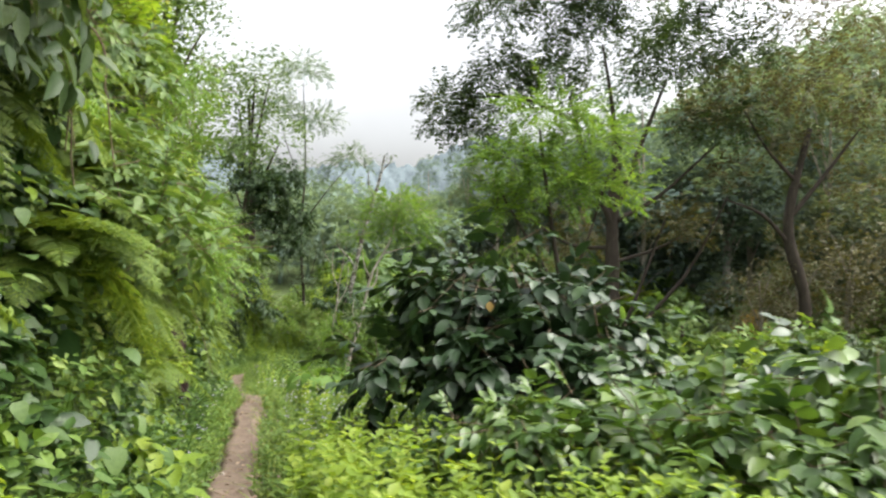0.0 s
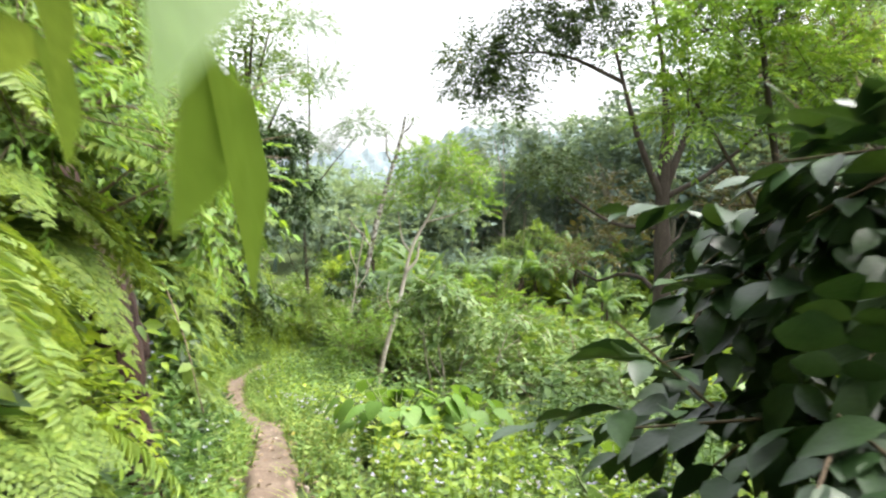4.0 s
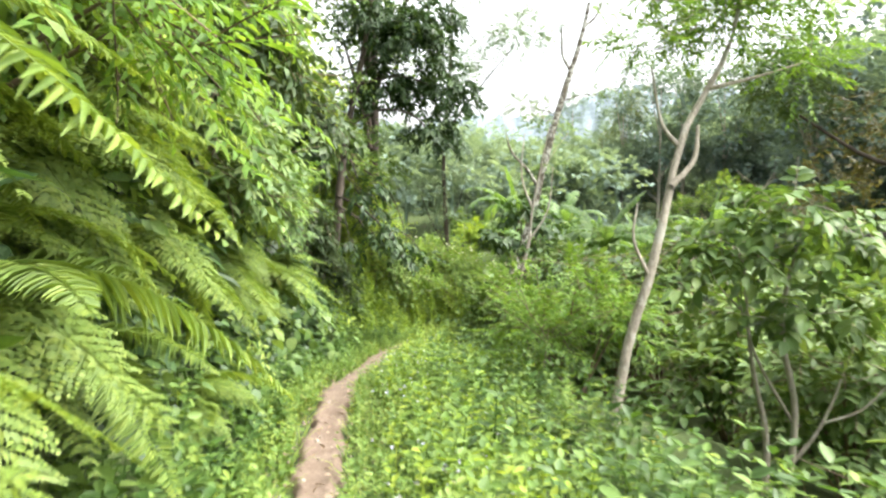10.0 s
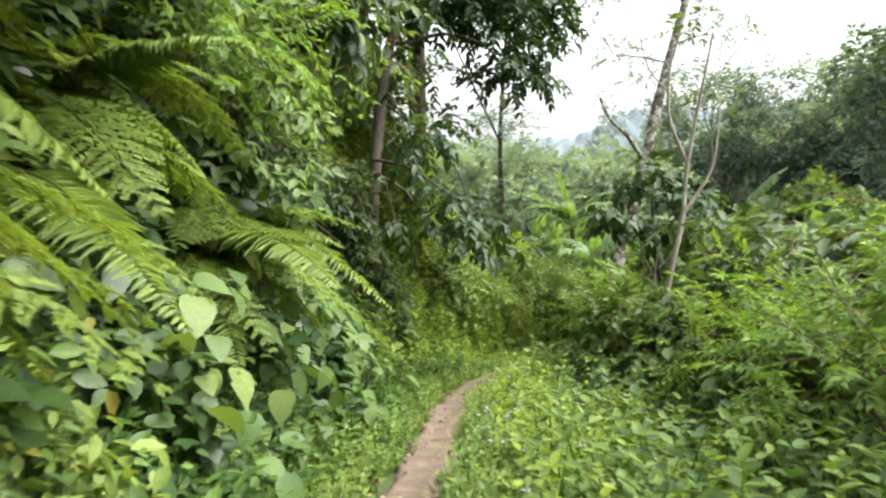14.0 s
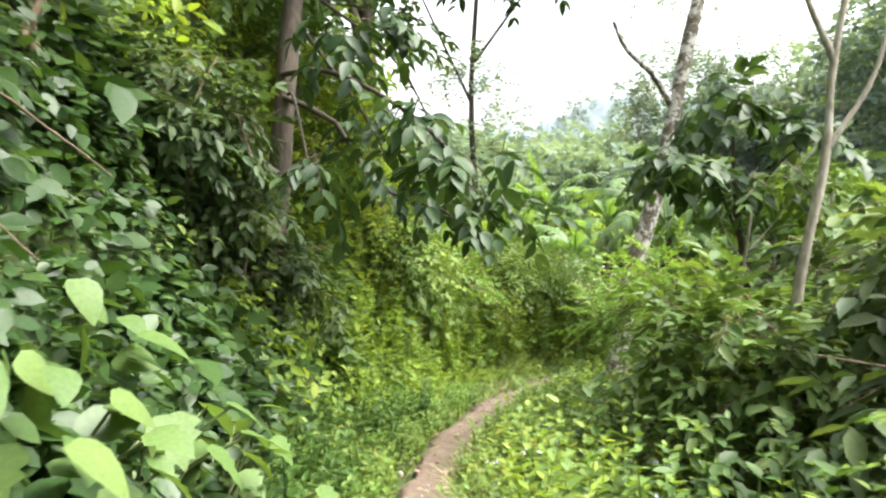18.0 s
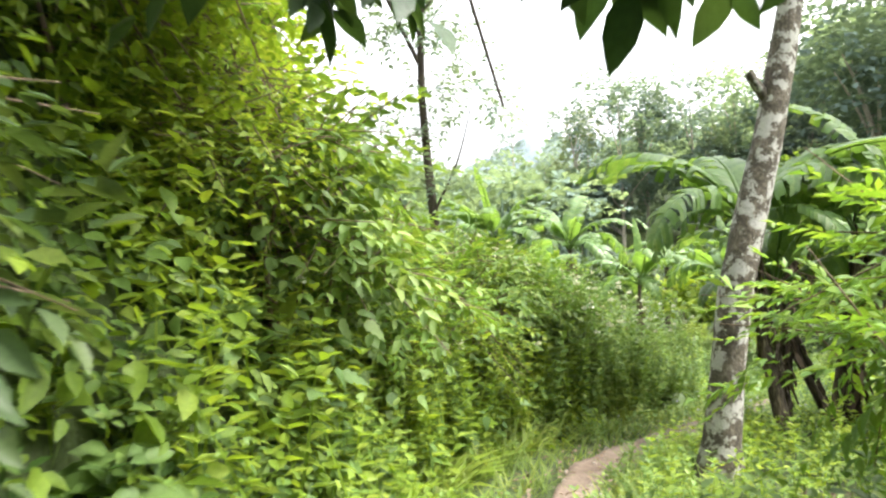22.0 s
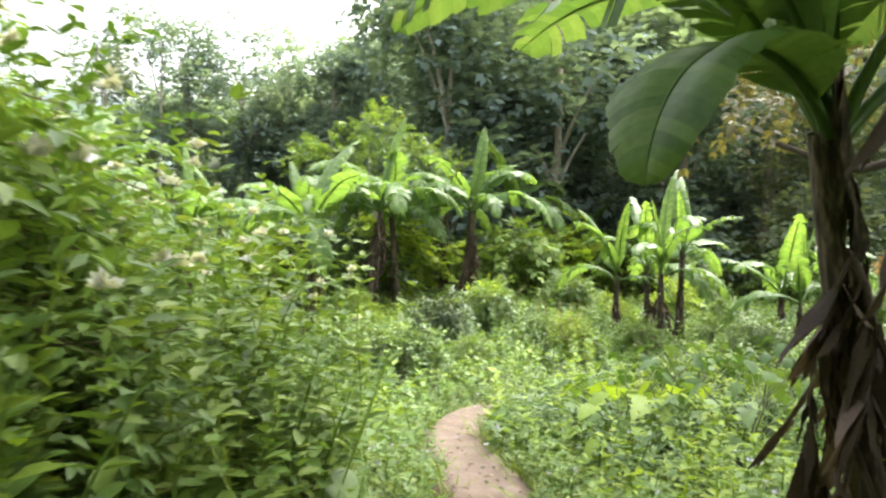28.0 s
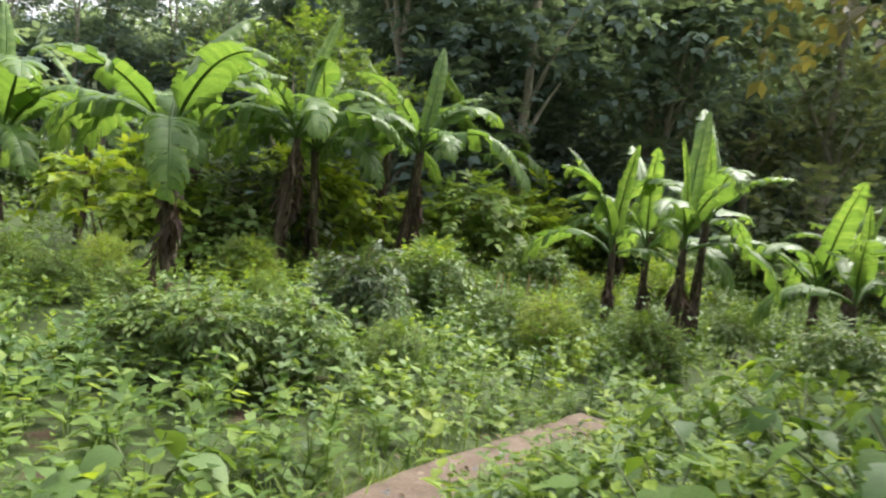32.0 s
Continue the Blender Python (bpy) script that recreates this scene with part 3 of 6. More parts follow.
stuff("tall_weeds", g, M_WEED, "tall leafy green weeds on the low bank", "weeds")
g = Geo()
x, y, d, r = scatter(700, 31.5, 39.5, -4.2, -1.0, 43)
herbs(g, x, y, r, tall=1.35, leaf=0.13, tiers=10, wide=0.55)
stuff("seeding_weeds", gl, M_WEED, "tall green weeds with white seed heads beside the path", "weeds")
stuff("bright_weeds", g, M_LIME, "tall yellow-green leafy weeds on the low bank", "weeds")
stuff("white_seed_heads", gw, M_WHITE, "fluffy white seed heads on tall weeds", "flowers")
g = Geo()
for n, y0, y1, d0, d1, seed, lift in ((900, 6, 17, 0.5, 3.2, 51, 0.34), (160, 6, 16, -1.0, -0.4, 52, 0.3), (150, 17, 30, 0.4, 1.6, 53, 0.33), (120, 38, 46, -4, 3, 54, 0.35)):
    x, y, d, r = scatter(n, y0, y1, d0, d1, seed)
    blossoms(g, x, y, land(x, y) + lift * (0.7 + 0.5 * r.random(n)), r, 0.026, 6)
stuff("lilac_flowers", g, M_LILAC, "tiny pale lilac flower heads among weeds", "flowers")
g = Geo()
for n, y0, y1, d0, d1, seed, h, wd in ((800, -3, 33, 0.22, 0.7, 61, 0.28, 0.012), (800, -3, 33, -0.7, -0.22, 62, 0.28, 0.012), (900, 33, 47, 0.25, 1.2, 63, 0.3, 0.014),
                                       (500, 33, 47, -1.2, -0.25, 64, 0.3, 0.014), (260, 33, 40, -2.6, -0.8, 65, 0.55, 0.02)):
    x, y, d, r = scatter(n, y0, y1, d0, d1, seed)
    tufts(g, x, y, r, h, wd, blades=5)
stuff("grass_tufts", g, M_GRASS, "thin green grass tufts edging the footpath", "grass")
g = Geo()
for n, y0, y1, d0, d1, seed, h, wd in ((560, 12.6, 16.6, 0.8, 4.2, 71, 0.36, 0.07), (110, 33.5, 37.8, -1.9, -1.0, 72, 0.5, 0.085)):
    x, y, d, r = scatter(n, y0, y1, d0, d1, seed)
    tufts(g, x, y, r, h, wd, blades=7, spread=0.95)
stuff("broad_grass", g, M_LIME, "broad arching yellow-green grass blades", "grass")


# ---- leaves that clothe the bank ----
def bank_point(y, h):
    """The place on the bank at y whose height over the path is about h."""
    u = np.where(h < 4.64, h / 2.9, 1.6 + (h - 4.64) / 0.85)
    x = mid_x(y) - toe(y) - u
    return x, land(x, y)


def clothe(name, mat, label, jobs, category="creeper", shape=LEAF6):
    """Tangles of leafy shoots rooted in the bank. Jobs: (plants, y0, y1, h0, h1, seed, leaf, width, reach, shoots)."""
    g = Geo()
    for n, y0, y1, h0, h1, seed, leaf, wide, reach, shoots in jobs:
        r = np.random.default_rng(seed)
        y = y0 + (y1 - y0) * r.random(n)
        h = h0 + (h1 - h0) * r.random(n) ** 0.9
        h = np.where((y > 9.9) & (y < 11.0) & (h < 2.5), h + 2.5, h)
        x, z = bank_point(y, h)
        size = leaf * np.exp(0.3 * r.normal(size=n))
        root = np.stack([x, y, z], -1)
        tend = np.stack([0.7 + 0.25 * r.normal(size=n), 0.5 * r.normal(size=n), 0.1 + 0.5 * r.normal(size=n)], -1)
        for k in range(shoots):
            way = unit(tend + 0.55 * r.normal(size=(n, 3)) + np.array((0.15, 0, 0)))
            way[:, 0] = np.abs(way[:, 0])
            ln = reach * (0.4 + 0.8 * r.random(n))
            side = unit(np.cross(way, np.array((0.1, 0.05, 1.0))))
            for f in (0.25, 0.5, 0.75, 1.0):
                p = root + way * (ln * f)[:, None] - np.array((0, 0, 0.45)) * (ln * f * f)[:, None]
                for sg in (-1, 1):
                    a = sg * side * 0.8 + way * 0.5 + np.array((0.15, 0, -0.45)) + 0.35 * r.normal(size=(n, 3))
                    nrm = np.array((0.45, -0.15, 0.85)) + 0.4 * r.normal(size=(n, 3))
                    s = size * (0.6 + 0.7 * r.random(n))
                    g.leaves(shape, p + 0.03 * r.normal(size=(n, 3)), a, nrm, s, s * wide)
    return stuff(name, g, mat, label, category)


clothe("creeper_leaves", M_WEED, "green creeper leaves clothing the steep bank", [
    (620, -4, 24, 0.0, 4.4, 81, 0.08, 0.55, 0.45, 4), (150, 28, 35, 0.0, 4.4, 82, 0.075, 0.55, 0.5, 4), (260, -4, 34, 4.2, 7.5, 83, 0.12, 0.5, 0.6, 4), (170, 29, 41, 0.0, 3.0, 84, 0.09, 0.6, 0.5, 4)])
# the shade of the bank is put into the green of these leaves
clothe("shade_darkened_creeper_leaves", M_VINE_SHADED, "dark green creeper leaves, darkened further for shade on the bank", [
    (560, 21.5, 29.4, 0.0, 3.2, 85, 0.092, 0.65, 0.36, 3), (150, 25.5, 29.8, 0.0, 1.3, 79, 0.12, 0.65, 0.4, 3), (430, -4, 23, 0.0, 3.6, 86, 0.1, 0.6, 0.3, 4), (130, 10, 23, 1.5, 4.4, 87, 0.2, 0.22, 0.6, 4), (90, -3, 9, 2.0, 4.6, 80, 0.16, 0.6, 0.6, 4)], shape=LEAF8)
clothe("pale_creeper_leaves", M_LIME, "light yellow-green creeper leaves on the bank", [
    (620, 29.0, 39, 0.3, 5.5, 88, 0.085, 0.55, 0.6, 4), (50, -3, 9, 0.1, 4.0, 89, 0.09, 0.6, 0.5, 4), (110, 9, 21, 1.0, 4.0, 90, 0.09, 0.4, 0.5, 4), (26, 8.8, 10.4, 0.2, 3.0, 95, 0.1, 0.6, 0.55, 4)])
g = Geo()
for n, y0, y1, h0, h1, seed, leaf in ((60, 2, 7.0, 0.2, 2.2, 91, 0.12), (30, 8.5, 12.2, 0.2, 1.8, 92, 0.1), (90, 22, 26.5, 0.1, 1.3, 93, 0.17), (40, 14, 20, 0.2, 2.5, 94, 0.09)):
    r = np.random.default_rng(seed)
    y = y0 + (y1 - y0) * r.random(n)
    h = h0 + (h1 - h0) * r.random(n)
    x, z = bank_point(y, h)
    s = leaf * (0.6 + 0.6 * r.random(n))
    g.leaves(LEAF_HEART, np.stack([x + 0.2 + 0.3 * r.random(n), y, z + 0.15], -1), np.stack([0.5 + 0.3 * r.normal(size=n), 0.6 * r.normal(size=n), -0.5 + 0.4 * r.normal(size=n)], -1),
             np.stack([0.4 + 0.3 * r.normal(size=n), 0.3 * r.normal(size=n), np.ones(n)], -1), s, s * 0.85)
r = np.random.default_rng(96)
n = 70
y, h = 11.8 + 3.0 * r.random(n), 1.0 * r.random(n)
x, z = bank_point(y, h)
s = 0.14 * (0.6 + 0.6 * r.random(n))
g.leaves(LEAF_LOBED, np.stack([x + 0.05 + 0.16 * r.random(n), y, z + 0.1], -1), np.stack([0.6 + 0.3 * r.normal(size=n), -0.2 + 0.6 * r.normal(size=n), -0.5 + 0.4 * r.normal(size=n)], -1),
         np.stack([0.5 + 0.3 * r.normal(size=n), -0.3 + 0.3 * r.normal(size=n), np.ones(n)], -1), s, s * 0.95)
n = 300
x, y, d, r = scatter(n, 32.5, 38.2, -2.7, -0.95, 97)
s = 0.13 * (0.6 + 0.6 * r.random(n))
gc = Geo()
gc.leaves(LEAF_LOBED, np.stack([x, y, land(x, y) + 0.3 + 1.35 * r.random(n)], -1), np.stack([0.6 + 0.4 * r.normal(size=n), -0.3 + 0.6 * r.normal(size=n), -0.5 + 0.4 * r.normal(size=n)], -1),
          np.stack([0.4 + 0.3 * r.normal(size=n), -0.4 + 0.3 * r.normal(size=n), np.ones(n)], -1), s, s * 0.95)
stuff("climber_leaves", gc, M_SHRUB, "broad lobed climber leaves over the low bank", "creeper")
stuff("large_bank_leaves", g, M_SHRUB, "large soft rounded leaves low on the bank", "creeper")


# ---- ferns ----
def frond_mesh(seed, length, arch, pairs=62):
    r = np.random.default_rng(seed)
    g = Geo()
    s = np.linspace(0, 1, 12)
    rib = np.stack([length * (s * 0.85), 0.06 * length * np.sin(s * 3 + seed), length * (0.42 * s - arch * s ** 2)], -1)
    g.tube(rib, 0.006 * (1.1 - s), 4)
    f = np.linspace(0.14, 0.99, pairs)
    p = np.stack([np.interp(f, s, rib[:, k]) for k in range(3)], -1)
    t = unit(np.stack([np.interp(f, s, np.gradient(rib[:, k])) for k in range(3)], -1))
    side = unit(np.cross(t, np.array((0, 0.02, 1.0))))
    up = np.cross(side, t)
    ln = length * 0.21 * np.sin(np.pi * (0.12 + 0.86 * f) ** 0.8) + 0.01
    for sg in (-1, 1):
        a = sg * side + 0.35 * t - 0.3 * up * r.random((pairs, 1)) + 0.08 * r.normal(size=(pairs, 3))
        g.leaves(LEAF6, p, a, up + 0.15 * r.normal(size=(pairs, 3)), ln, length * 0.015)
    return g.mesh("frond", M_FERN)


def lacy_frond(seed, length, arch, pairs=26, lobes=11):
    """A frond whose side leaves are feathered in turn."""
    r = np.random.default_rng(seed)
    g = Geo()
    s = np.linspace(0, 1, 12)
    rib = np.stack([length * (s * 0.85), 0.05 * length * np.sin(s * 3 + seed), length * (0.42 * s - arch * s ** 2)], -1)
    g.tube(rib, 0.006 * (1.1 - s), 4)
    f = np.linspace(0.12, 0.98, pairs)
    p = np.stack([np.interp(f, s, rib[:, k]) for k in range(3)], -1)
    t = unit(np.stack([np.interp(f, s, np.gradient(rib[:, k])) for k in range(3)], -1))
    side = unit(np.cross(t, np.array((0, 0.02, 1.0))))
    up = np.cross(side, t)
    ln = length * 0.26 * np.sin(np.pi * (0.16 + 0.83 * f) ** 0.85) + 0.01
    for sg in (-1, 1):
        a = unit(sg * side + 0.45 * t - 0.25 * up * r.random((pairs, 1)) + 0.08 * r.normal(size=(pairs, 3)))
        g.leaves(LEAF4, p, a, up, ln, 0.006)
        b = unit(np.cross(a, up))
        for k in range(lobes):
            u = (k + 0.7) / (lobes + 0.3)
            q = p + a * (ln * u)[:, None] - np.array((0, 0, 0.2)) * (ln * u * u)[:, None]
            for sk in (-1, 1):
                g.leaves(LEAF4, q, sk * b + 0.45 * a + 0.1 * r.normal(size=(pairs, 3)), up + 0.2 * r.normal(size=(pairs, 3)), ln * (0.24 * (1.1 - u)) + 0.008, ln * 0.085 + 0.003)
    return g.mesh("frond", M_FERN)


FRONDS = [lacy_frond(20 + i, 1.0 + 0.1 * (i % 3), (0.6, 0.85, 1.05, 1.25, 0.75)[i % 5]) for i in range(5)] + [frond_mesh(i, 1.0 + 0.12 * (i % 3), (0.55, 0.8, 1.0, 1.2)[i % 4], 74) for i in range(3)]


def fern(at, size, spread, count, seed, heading=0.0):
    r = random.Random(seed)
    t = thing("fern", at, "arching green fern hanging from the bank", "fern", "ferns on the bank", 0, size)
    for k in range(count):
        a = heading + (k / max(1, count - 1) - 0.5) * spread + r.uniform(-9, 9)
        part("frond", FRONDS[r.randrange(8)], t, pose(0, 0, 0, r.uniform(-12, 12), r.uniform(-30, 15), a) @ Matrix.Scale(r.uniform(0.7, 1.1), 4))
    return t


rf = random.Random(5)
for k in range(64):
    y = rf.choice((rf.uniform(1, 6), rf.uniform(12, 22), rf.uniform(14, 21), rf.uniform(6, 33)))
    if 10.0 < y < 14.3 or 28.3 < y < 32:
        continue
    h = rf.uniform(1.6, 4.6)
    x = float(mid_x(y)) - float(toe(y)) - h / 2.9 + 0.08
    big = rf.uniform(0.6, 1.3)
    if h < 3.8:
        big = min(big, (float(mid_x(y)) - 0.22 - x) / 1.15)
    fern((x, y, float(land(x, y)) - 0.02), big, 170, rf.randrange(6, 9), 100 + k, -5)


for x, y, s, k in ((-8.0, 24.1, 1.15, 901), (-7.85, 23.6, 1.2, 902), (-7.0, 20.0, 0.75, 903), (-7.25, 21.3, 0.75, 904)) + tuple((float(mid_x(v)) - float(toe(v)) - u / 2.9 + 0.1, v, s, 905 + i) for i, (v, u, s) in enumerate(((4.6, 3.4, 1.2), (5.4, 2.9, 1.0), (6.3, 3.6, 1.2), (7.2, 3.0, 1.0), (8.2, 3.5, 1.2), (3.6, 3.9, 1.2)))):
    fern(ground_at(x, y, 0.02), s, 90, 7, k, -20)

for k in range(24):
    y = 8.2 + 0.52 * k
    h = (1.5, 2.6, 3.3, 2.0)[k % 4] + 0.25 * math.sin(3.7 * k)
    if 9.7 < y < 11.2 and h < 2.6:
        continue
    x = float(mid_x(y)) - float(toe(y)) - h / 2.9 + 0.2
    fern((x, y, float(land(x, y)) + 0.02), min(1.15, (float(mid_x(y)) - 0.25 - x) / 1.05), 120, 7, 950 + k, -12 + 9 * math.sin(2 * k))

for k in range(11):
    y = 3.9 + 0.5 * k
    x, z = bank_point(np.array(y), np.array((2.5, 1.7, 3.1)[k % 3]))
    fern((float(x) + 0.12, y, float(z)), 1.0, 110, 7, 980 + k, -15 + 12 * math.sin(3 * k))

# ---- shrubs ----
def shrub_parts(seed, rx, ry, rz, lumps, count, pairs, twig, leaf_l, leaf_w, shape, mat, droop=0.6, stems=6, lift=0.15):
    r = np.random.default_rng(seed)
    clumps = []
    for k in range(lumps):
        w = balls(1, r)[0]
        w[2] = abs(w[2]) * 1.2 - 0.5
        clumps.append(((w[0] * rx * 0.55, w[1] * ry * 0.55, rz * (0.95 + w[2] * 0.75)), (rx * 0.55, ry * 0.55, rz * 0.5)))
    crown, wood = Geo(), Geo()
    sprays(crown, r, clumps, count, pairs, twig, leaf_l, leaf_w, shape, droop, 0.5, lift, wood)
    for k in range(stems):
        c = np.array(clumps[k % lumps][0])
        b = np.array((0.06 * r.normal(), 0.06 * r.normal(), -0.1))
        wood.tube(curve([b, b * 0.5 + c * 0.45 + 0.08 * r.normal(size=3), c * 1.05], 6), np.linspace(0.028, 0.008, 6), 5)
    return crown.mesh("crown", mat), wood.mesh("stem", M_TWIG)


def shrub(kind, at, label, category="shrub", group="", size=1.0, turn=0.0, name="shrub"):
    t = thing(name, at, label, category, group, turn, size)
    part("stem", kind[1], t)
    part("crown", kind[0], t)
    return t


COFFEE = [shrub_parts(200 + i, 1.25, 1.25, 1.05, 9, 520, 4, 0.36, 0.155, 0.58, LEAF_OVAL, M_COFFEE, 0.8) for i in range(2)]
YOUNG = [shrub_parts(210 + i, 0.8, 0.8, 0.75, 7, 140, 4, 0.42, 0.19, 0.5, LEAF_OVAL, M_COFFEE_YOUNG, 0.8) for i in range(2)]
BUSH = [shrub_parts(220 + i, 1.0, 1.0, 0.95, 8, 250, 4, 0.45, 0.15, 0.52, LEAF6, M_SHRUB, 0.6) for i in range(3)]
DARKBUSH = [shrub_parts(225 + i, 1.0, 1.0, 1.0, 8, 240, 4, 0.45, 0.17, 0.48, LEAF6, M_TREE, 0.8) for i in range(2)]
LIMEBUSH = [shrub_parts(230 + i, 0.9, 0.9, 0.8, 8, 270, 4, 0.4, 0.12, 0.58, LEAF6, M_LIME, 0.5) for i in range(2)]
FEATHER = [shrub_parts(240 + i, 1.0, 1.0, 1.0, 8, 190, 9, 0.5, 0.1, 0.32, LEAF4, M_FEATHER, 0.5, 5) for i in range(2)]

FINELIME = [shrub_parts(270 + i, 0.95, 0.95, 0.9, 9, 850, 5, 0.42, 0.062, 0.55, LEAF6, M_LIME, 0.5) for i in range(2)]
FINEBUSH = [shrub_parts(275 + i, 0.95, 0.95, 0.9, 9, 400, 5, 0.42, 0.095, 0.52, LEAF6, M_WEED, 0.6) for i in range(2)]
# simpler ones for what stays farther off
FARBUSH = [shrub_parts(260 + i, 1.0, 1.0, 0.95, 8, 170, 4, 0.45, 0.2, 0.6, LEAF4, (M_SHRUB, M_LIME, M_TREE, M_SHRUB, M_WEED)[i], 0.6) for i in range(5)]

coffee = shrub(COFFEE[0], ground_at(0.62, 7.95), "dark glossy-leaved coffee bush beside the footpath", "coffee bush", size=1.24, turn=20, name="coffee_bush")
g = Geo()
g.leaves(LEAF_OVAL, [(0.41, 6.62, 0.76)], [(0.1, -0.4, -0.9)], [(0, -1, 0.4)], 0.095, 0.07)
part("old_leaf", g.mesh("old_leaf", M_ORANGE), coffee, coffee.matrix_world.inverted(), "single yellow-orange old leaf")
shrub(COFFEE[1], ground_at(3.3, 7.9), "dark glossy-leaved coffee bush below the path", "coffee bush", size=1.05, turn=140, name="coffee_bush")
shrub(COFFEE[0], ground_at(4.5, 8.6), "tall coffee bush with drooping shiny leaves below the path", "coffee bush", size=1.45, turn=250, name="coffee_bush")
shrub(YOUNG[0], ground_at(1.5, 4.4), "coffee bush with large ribbed light green leaves", "coffee bush", size=0.78, name="coffee_bush")
shrub(YOUNG[1], ground_at(0.55, 5.0), "low coffee bush with shiny light green leaves", "coffee bush", size=0.62, turn=200, name="coffee_bush")
shrub(YOUNG[0], ground_at(1.05, 5.3), "low coffee bush with shiny light green leaves", "coffee bush", size=0.75, turn=110, name="coffee_bush")
shrub(YOUNG[1], ground_at(2.2, 5.9), "coffee bush with large ribbed light green leaves", "coffee bush", size=0.9, turn=310, name="coffee_bush")
shrub(YOUNG[1], ground_at(3.1, 5.2), "coffee bush with yellowish young leaves", "coffee bush", size=1.25, turn=60, name="coffee_bush")
shrub(YOUNG[0], ground_at(0.08, 5.35), "low coffee bush with shiny light green leaves", "coffee bush", size=0.58, turn=75, name="coffee_bush")
shrub(YOUNG[1], ground_at(0.7, 5.75), "low coffee bush with shiny light green leaves", "coffee bush", size=0.6, turn=15, name="coffee_bush")
rs = random.Random(9)
# shrubs along the lower side of the path
for x, y, s, kind in ((-0.6, 21.6, 1.0, BUSH), (-0.2, 18.8, 1.1, BUSH), (0.8, 17.2, 1.2, BUSH), (-3.3, 24.2, 1.05, FEATHER), (-2.6, 26.0, 1.25, BUSH), (-3.9, 26.3, 0.9, FEATHER),
                      (-1.2, 24.0, 1.3, BUSH), (-4.5, 29.4, 0.95, BUSH), (-3.4, 28.6, 1.3, DARKBUSH), (-4.9, 32.4, 1.0, FEATHER), (-2.4, 31.0, 1.6, BUSH), (-1.6, 28.2, 1.6, DARKBUSH),
                      (-3.1, 33.5, 1.0, BUSH), (1.4, 22.5, 1.7, BUSH), (0.6, 26.5, 1.9, BUSH), (2.6, 19.5, 1.7, BUSH), (4.6, 15.0, 1.3, BUSH), (4.2, 11.5, 1.3, DARKBUSH), (6.4, 9.5, 1.4, BUSH),
                      (6.5, 18.5, 1.5, BUSH), (5.0, 24.0, 1.9, FEATHER), (3.6, 30.5, 2.0, BUSH), (0.4, 31.5, 1.9, FEATHER), (0.2, 35.0, 1.8, BUSH), (-2.0, 35.2, 1.2, BUSH)):
    kk = kind[rs.randrange(len(kind))]
    shrub(kk, ground_at(x, y), "green leafy shrub on the slope below the path", "shrub", "shrubs below the path", s * rs.uniform(0.92, 1.08), rs.uniform(0, 360))
# bushes on the bank and the hillside above
for k in range(84):
    y = rs.uniform(-3, 37)
    up = rs.uniform(1.2, 5.5) if y < 33 else rs.uniform(1.2, 3)
    x = float(mid_x(y)) - float(toe(y)) - up
    near = (BUSH, DARKBUSH, LIMEBUSH, FEATHER) if y < 24 else (DARKBUSH, BUSH) if y < 27.5 else (FINELIME, FEATHER, FINELIME)
    kind = rs.choice(near)[rs.randrange(2)] if up < 1.8 else FARBUSH[rs.randrange(5) if y < 30 else rs.choice((0, 1, 1, 4))]
    shrub(kind, ground_at(x, y, 0.12), "dense green bush rooted in the steep bank", "shrub", "bushes on the bank", rs.uniform(0.7, 1.1) + 0.14 * min(up, 4), rs.uniform(0, 360))
# bushes that bulge out of the bank
for k, (y, h, s) in enumerate(((4.4, 3.0, 0.75), (5.8, 2.7, 0.8), (7.4, 2.5, 0.75), (8.9, 2.9, 0.85), (6.6, 4.2, 0.95), (9.6, 4.3, 1.0))):
    x, z = bank_point(np.array(y), np.array(h))
    shrub((BUSH, FEATHER, BUSH, DARKBUSH)[k % 4][k % 2], (float(x) - 0.25, y, float(land(float(x) - 0.25, y)) - 0.75), "green bush bulging from the steep bank", "shrub", "bushes on the bank", s, 47.0 * k)
# tall light bushes high on the bank
for k, (x, y, s) in enumerate(((-8.7, 23.6, 1.4), (-8.9, 25.4, 1.45), (-9.0, 27.2, 1.4), (-8.2, 21.6, 1.4), (-7.6, 19.4, 1.35), (-6.9, 17.2, 1.3), (-6.2, 14.8, 1.25))):
    shrub((FINEBUSH, FINELIME)[k % 2][k // 4], ground_at(x, y, 0.1), "tall light green bush high on the bank", "shrub", "bushes on the bank", s, 58.0 * k)
# bushes that lean out over the path from high on the bank
for k in range(20):
    y = 3.2 + 1.18 * k
    h = (2.3, 3.4, 1.9)[k % 3] + 0.3 * math.sin(2.3 * k)
    if 9.4 < y < 11.6:
        h = 3.9
    if y < 9 and k % 2:
        continue
    s = (0.85, 1.1, 0.75)[k % 3] + 0.1 * math.sin(4.1 * k)
    x, z = bank_point(np.array(y), np.array(h))
    kind = (DARKBUSH if y < 8 else FINELIME, FEATHER, BUSH, FINEBUSH, BUSH, FEATHER)[k % 6] if y < 20 else (BUSH, DARKBUSH, FEATHER)[k % 3]
    lb = shrub(kind[k % 2], (float(x), y, float(z) - 0.1), "leafy green bush leaning out over the footpath", "shrub", "bushes on the bank", s)
    lb.matrix_world = pose(float(x), y, float(z) - 0.1, 8.0 * math.sin(5 * k), 34.0 + 8 * math.sin(3 * k), 0) @ Matrix.Scale(s, 4) @ pose(0, 0, 0, 0, 0, 51.0 * k)
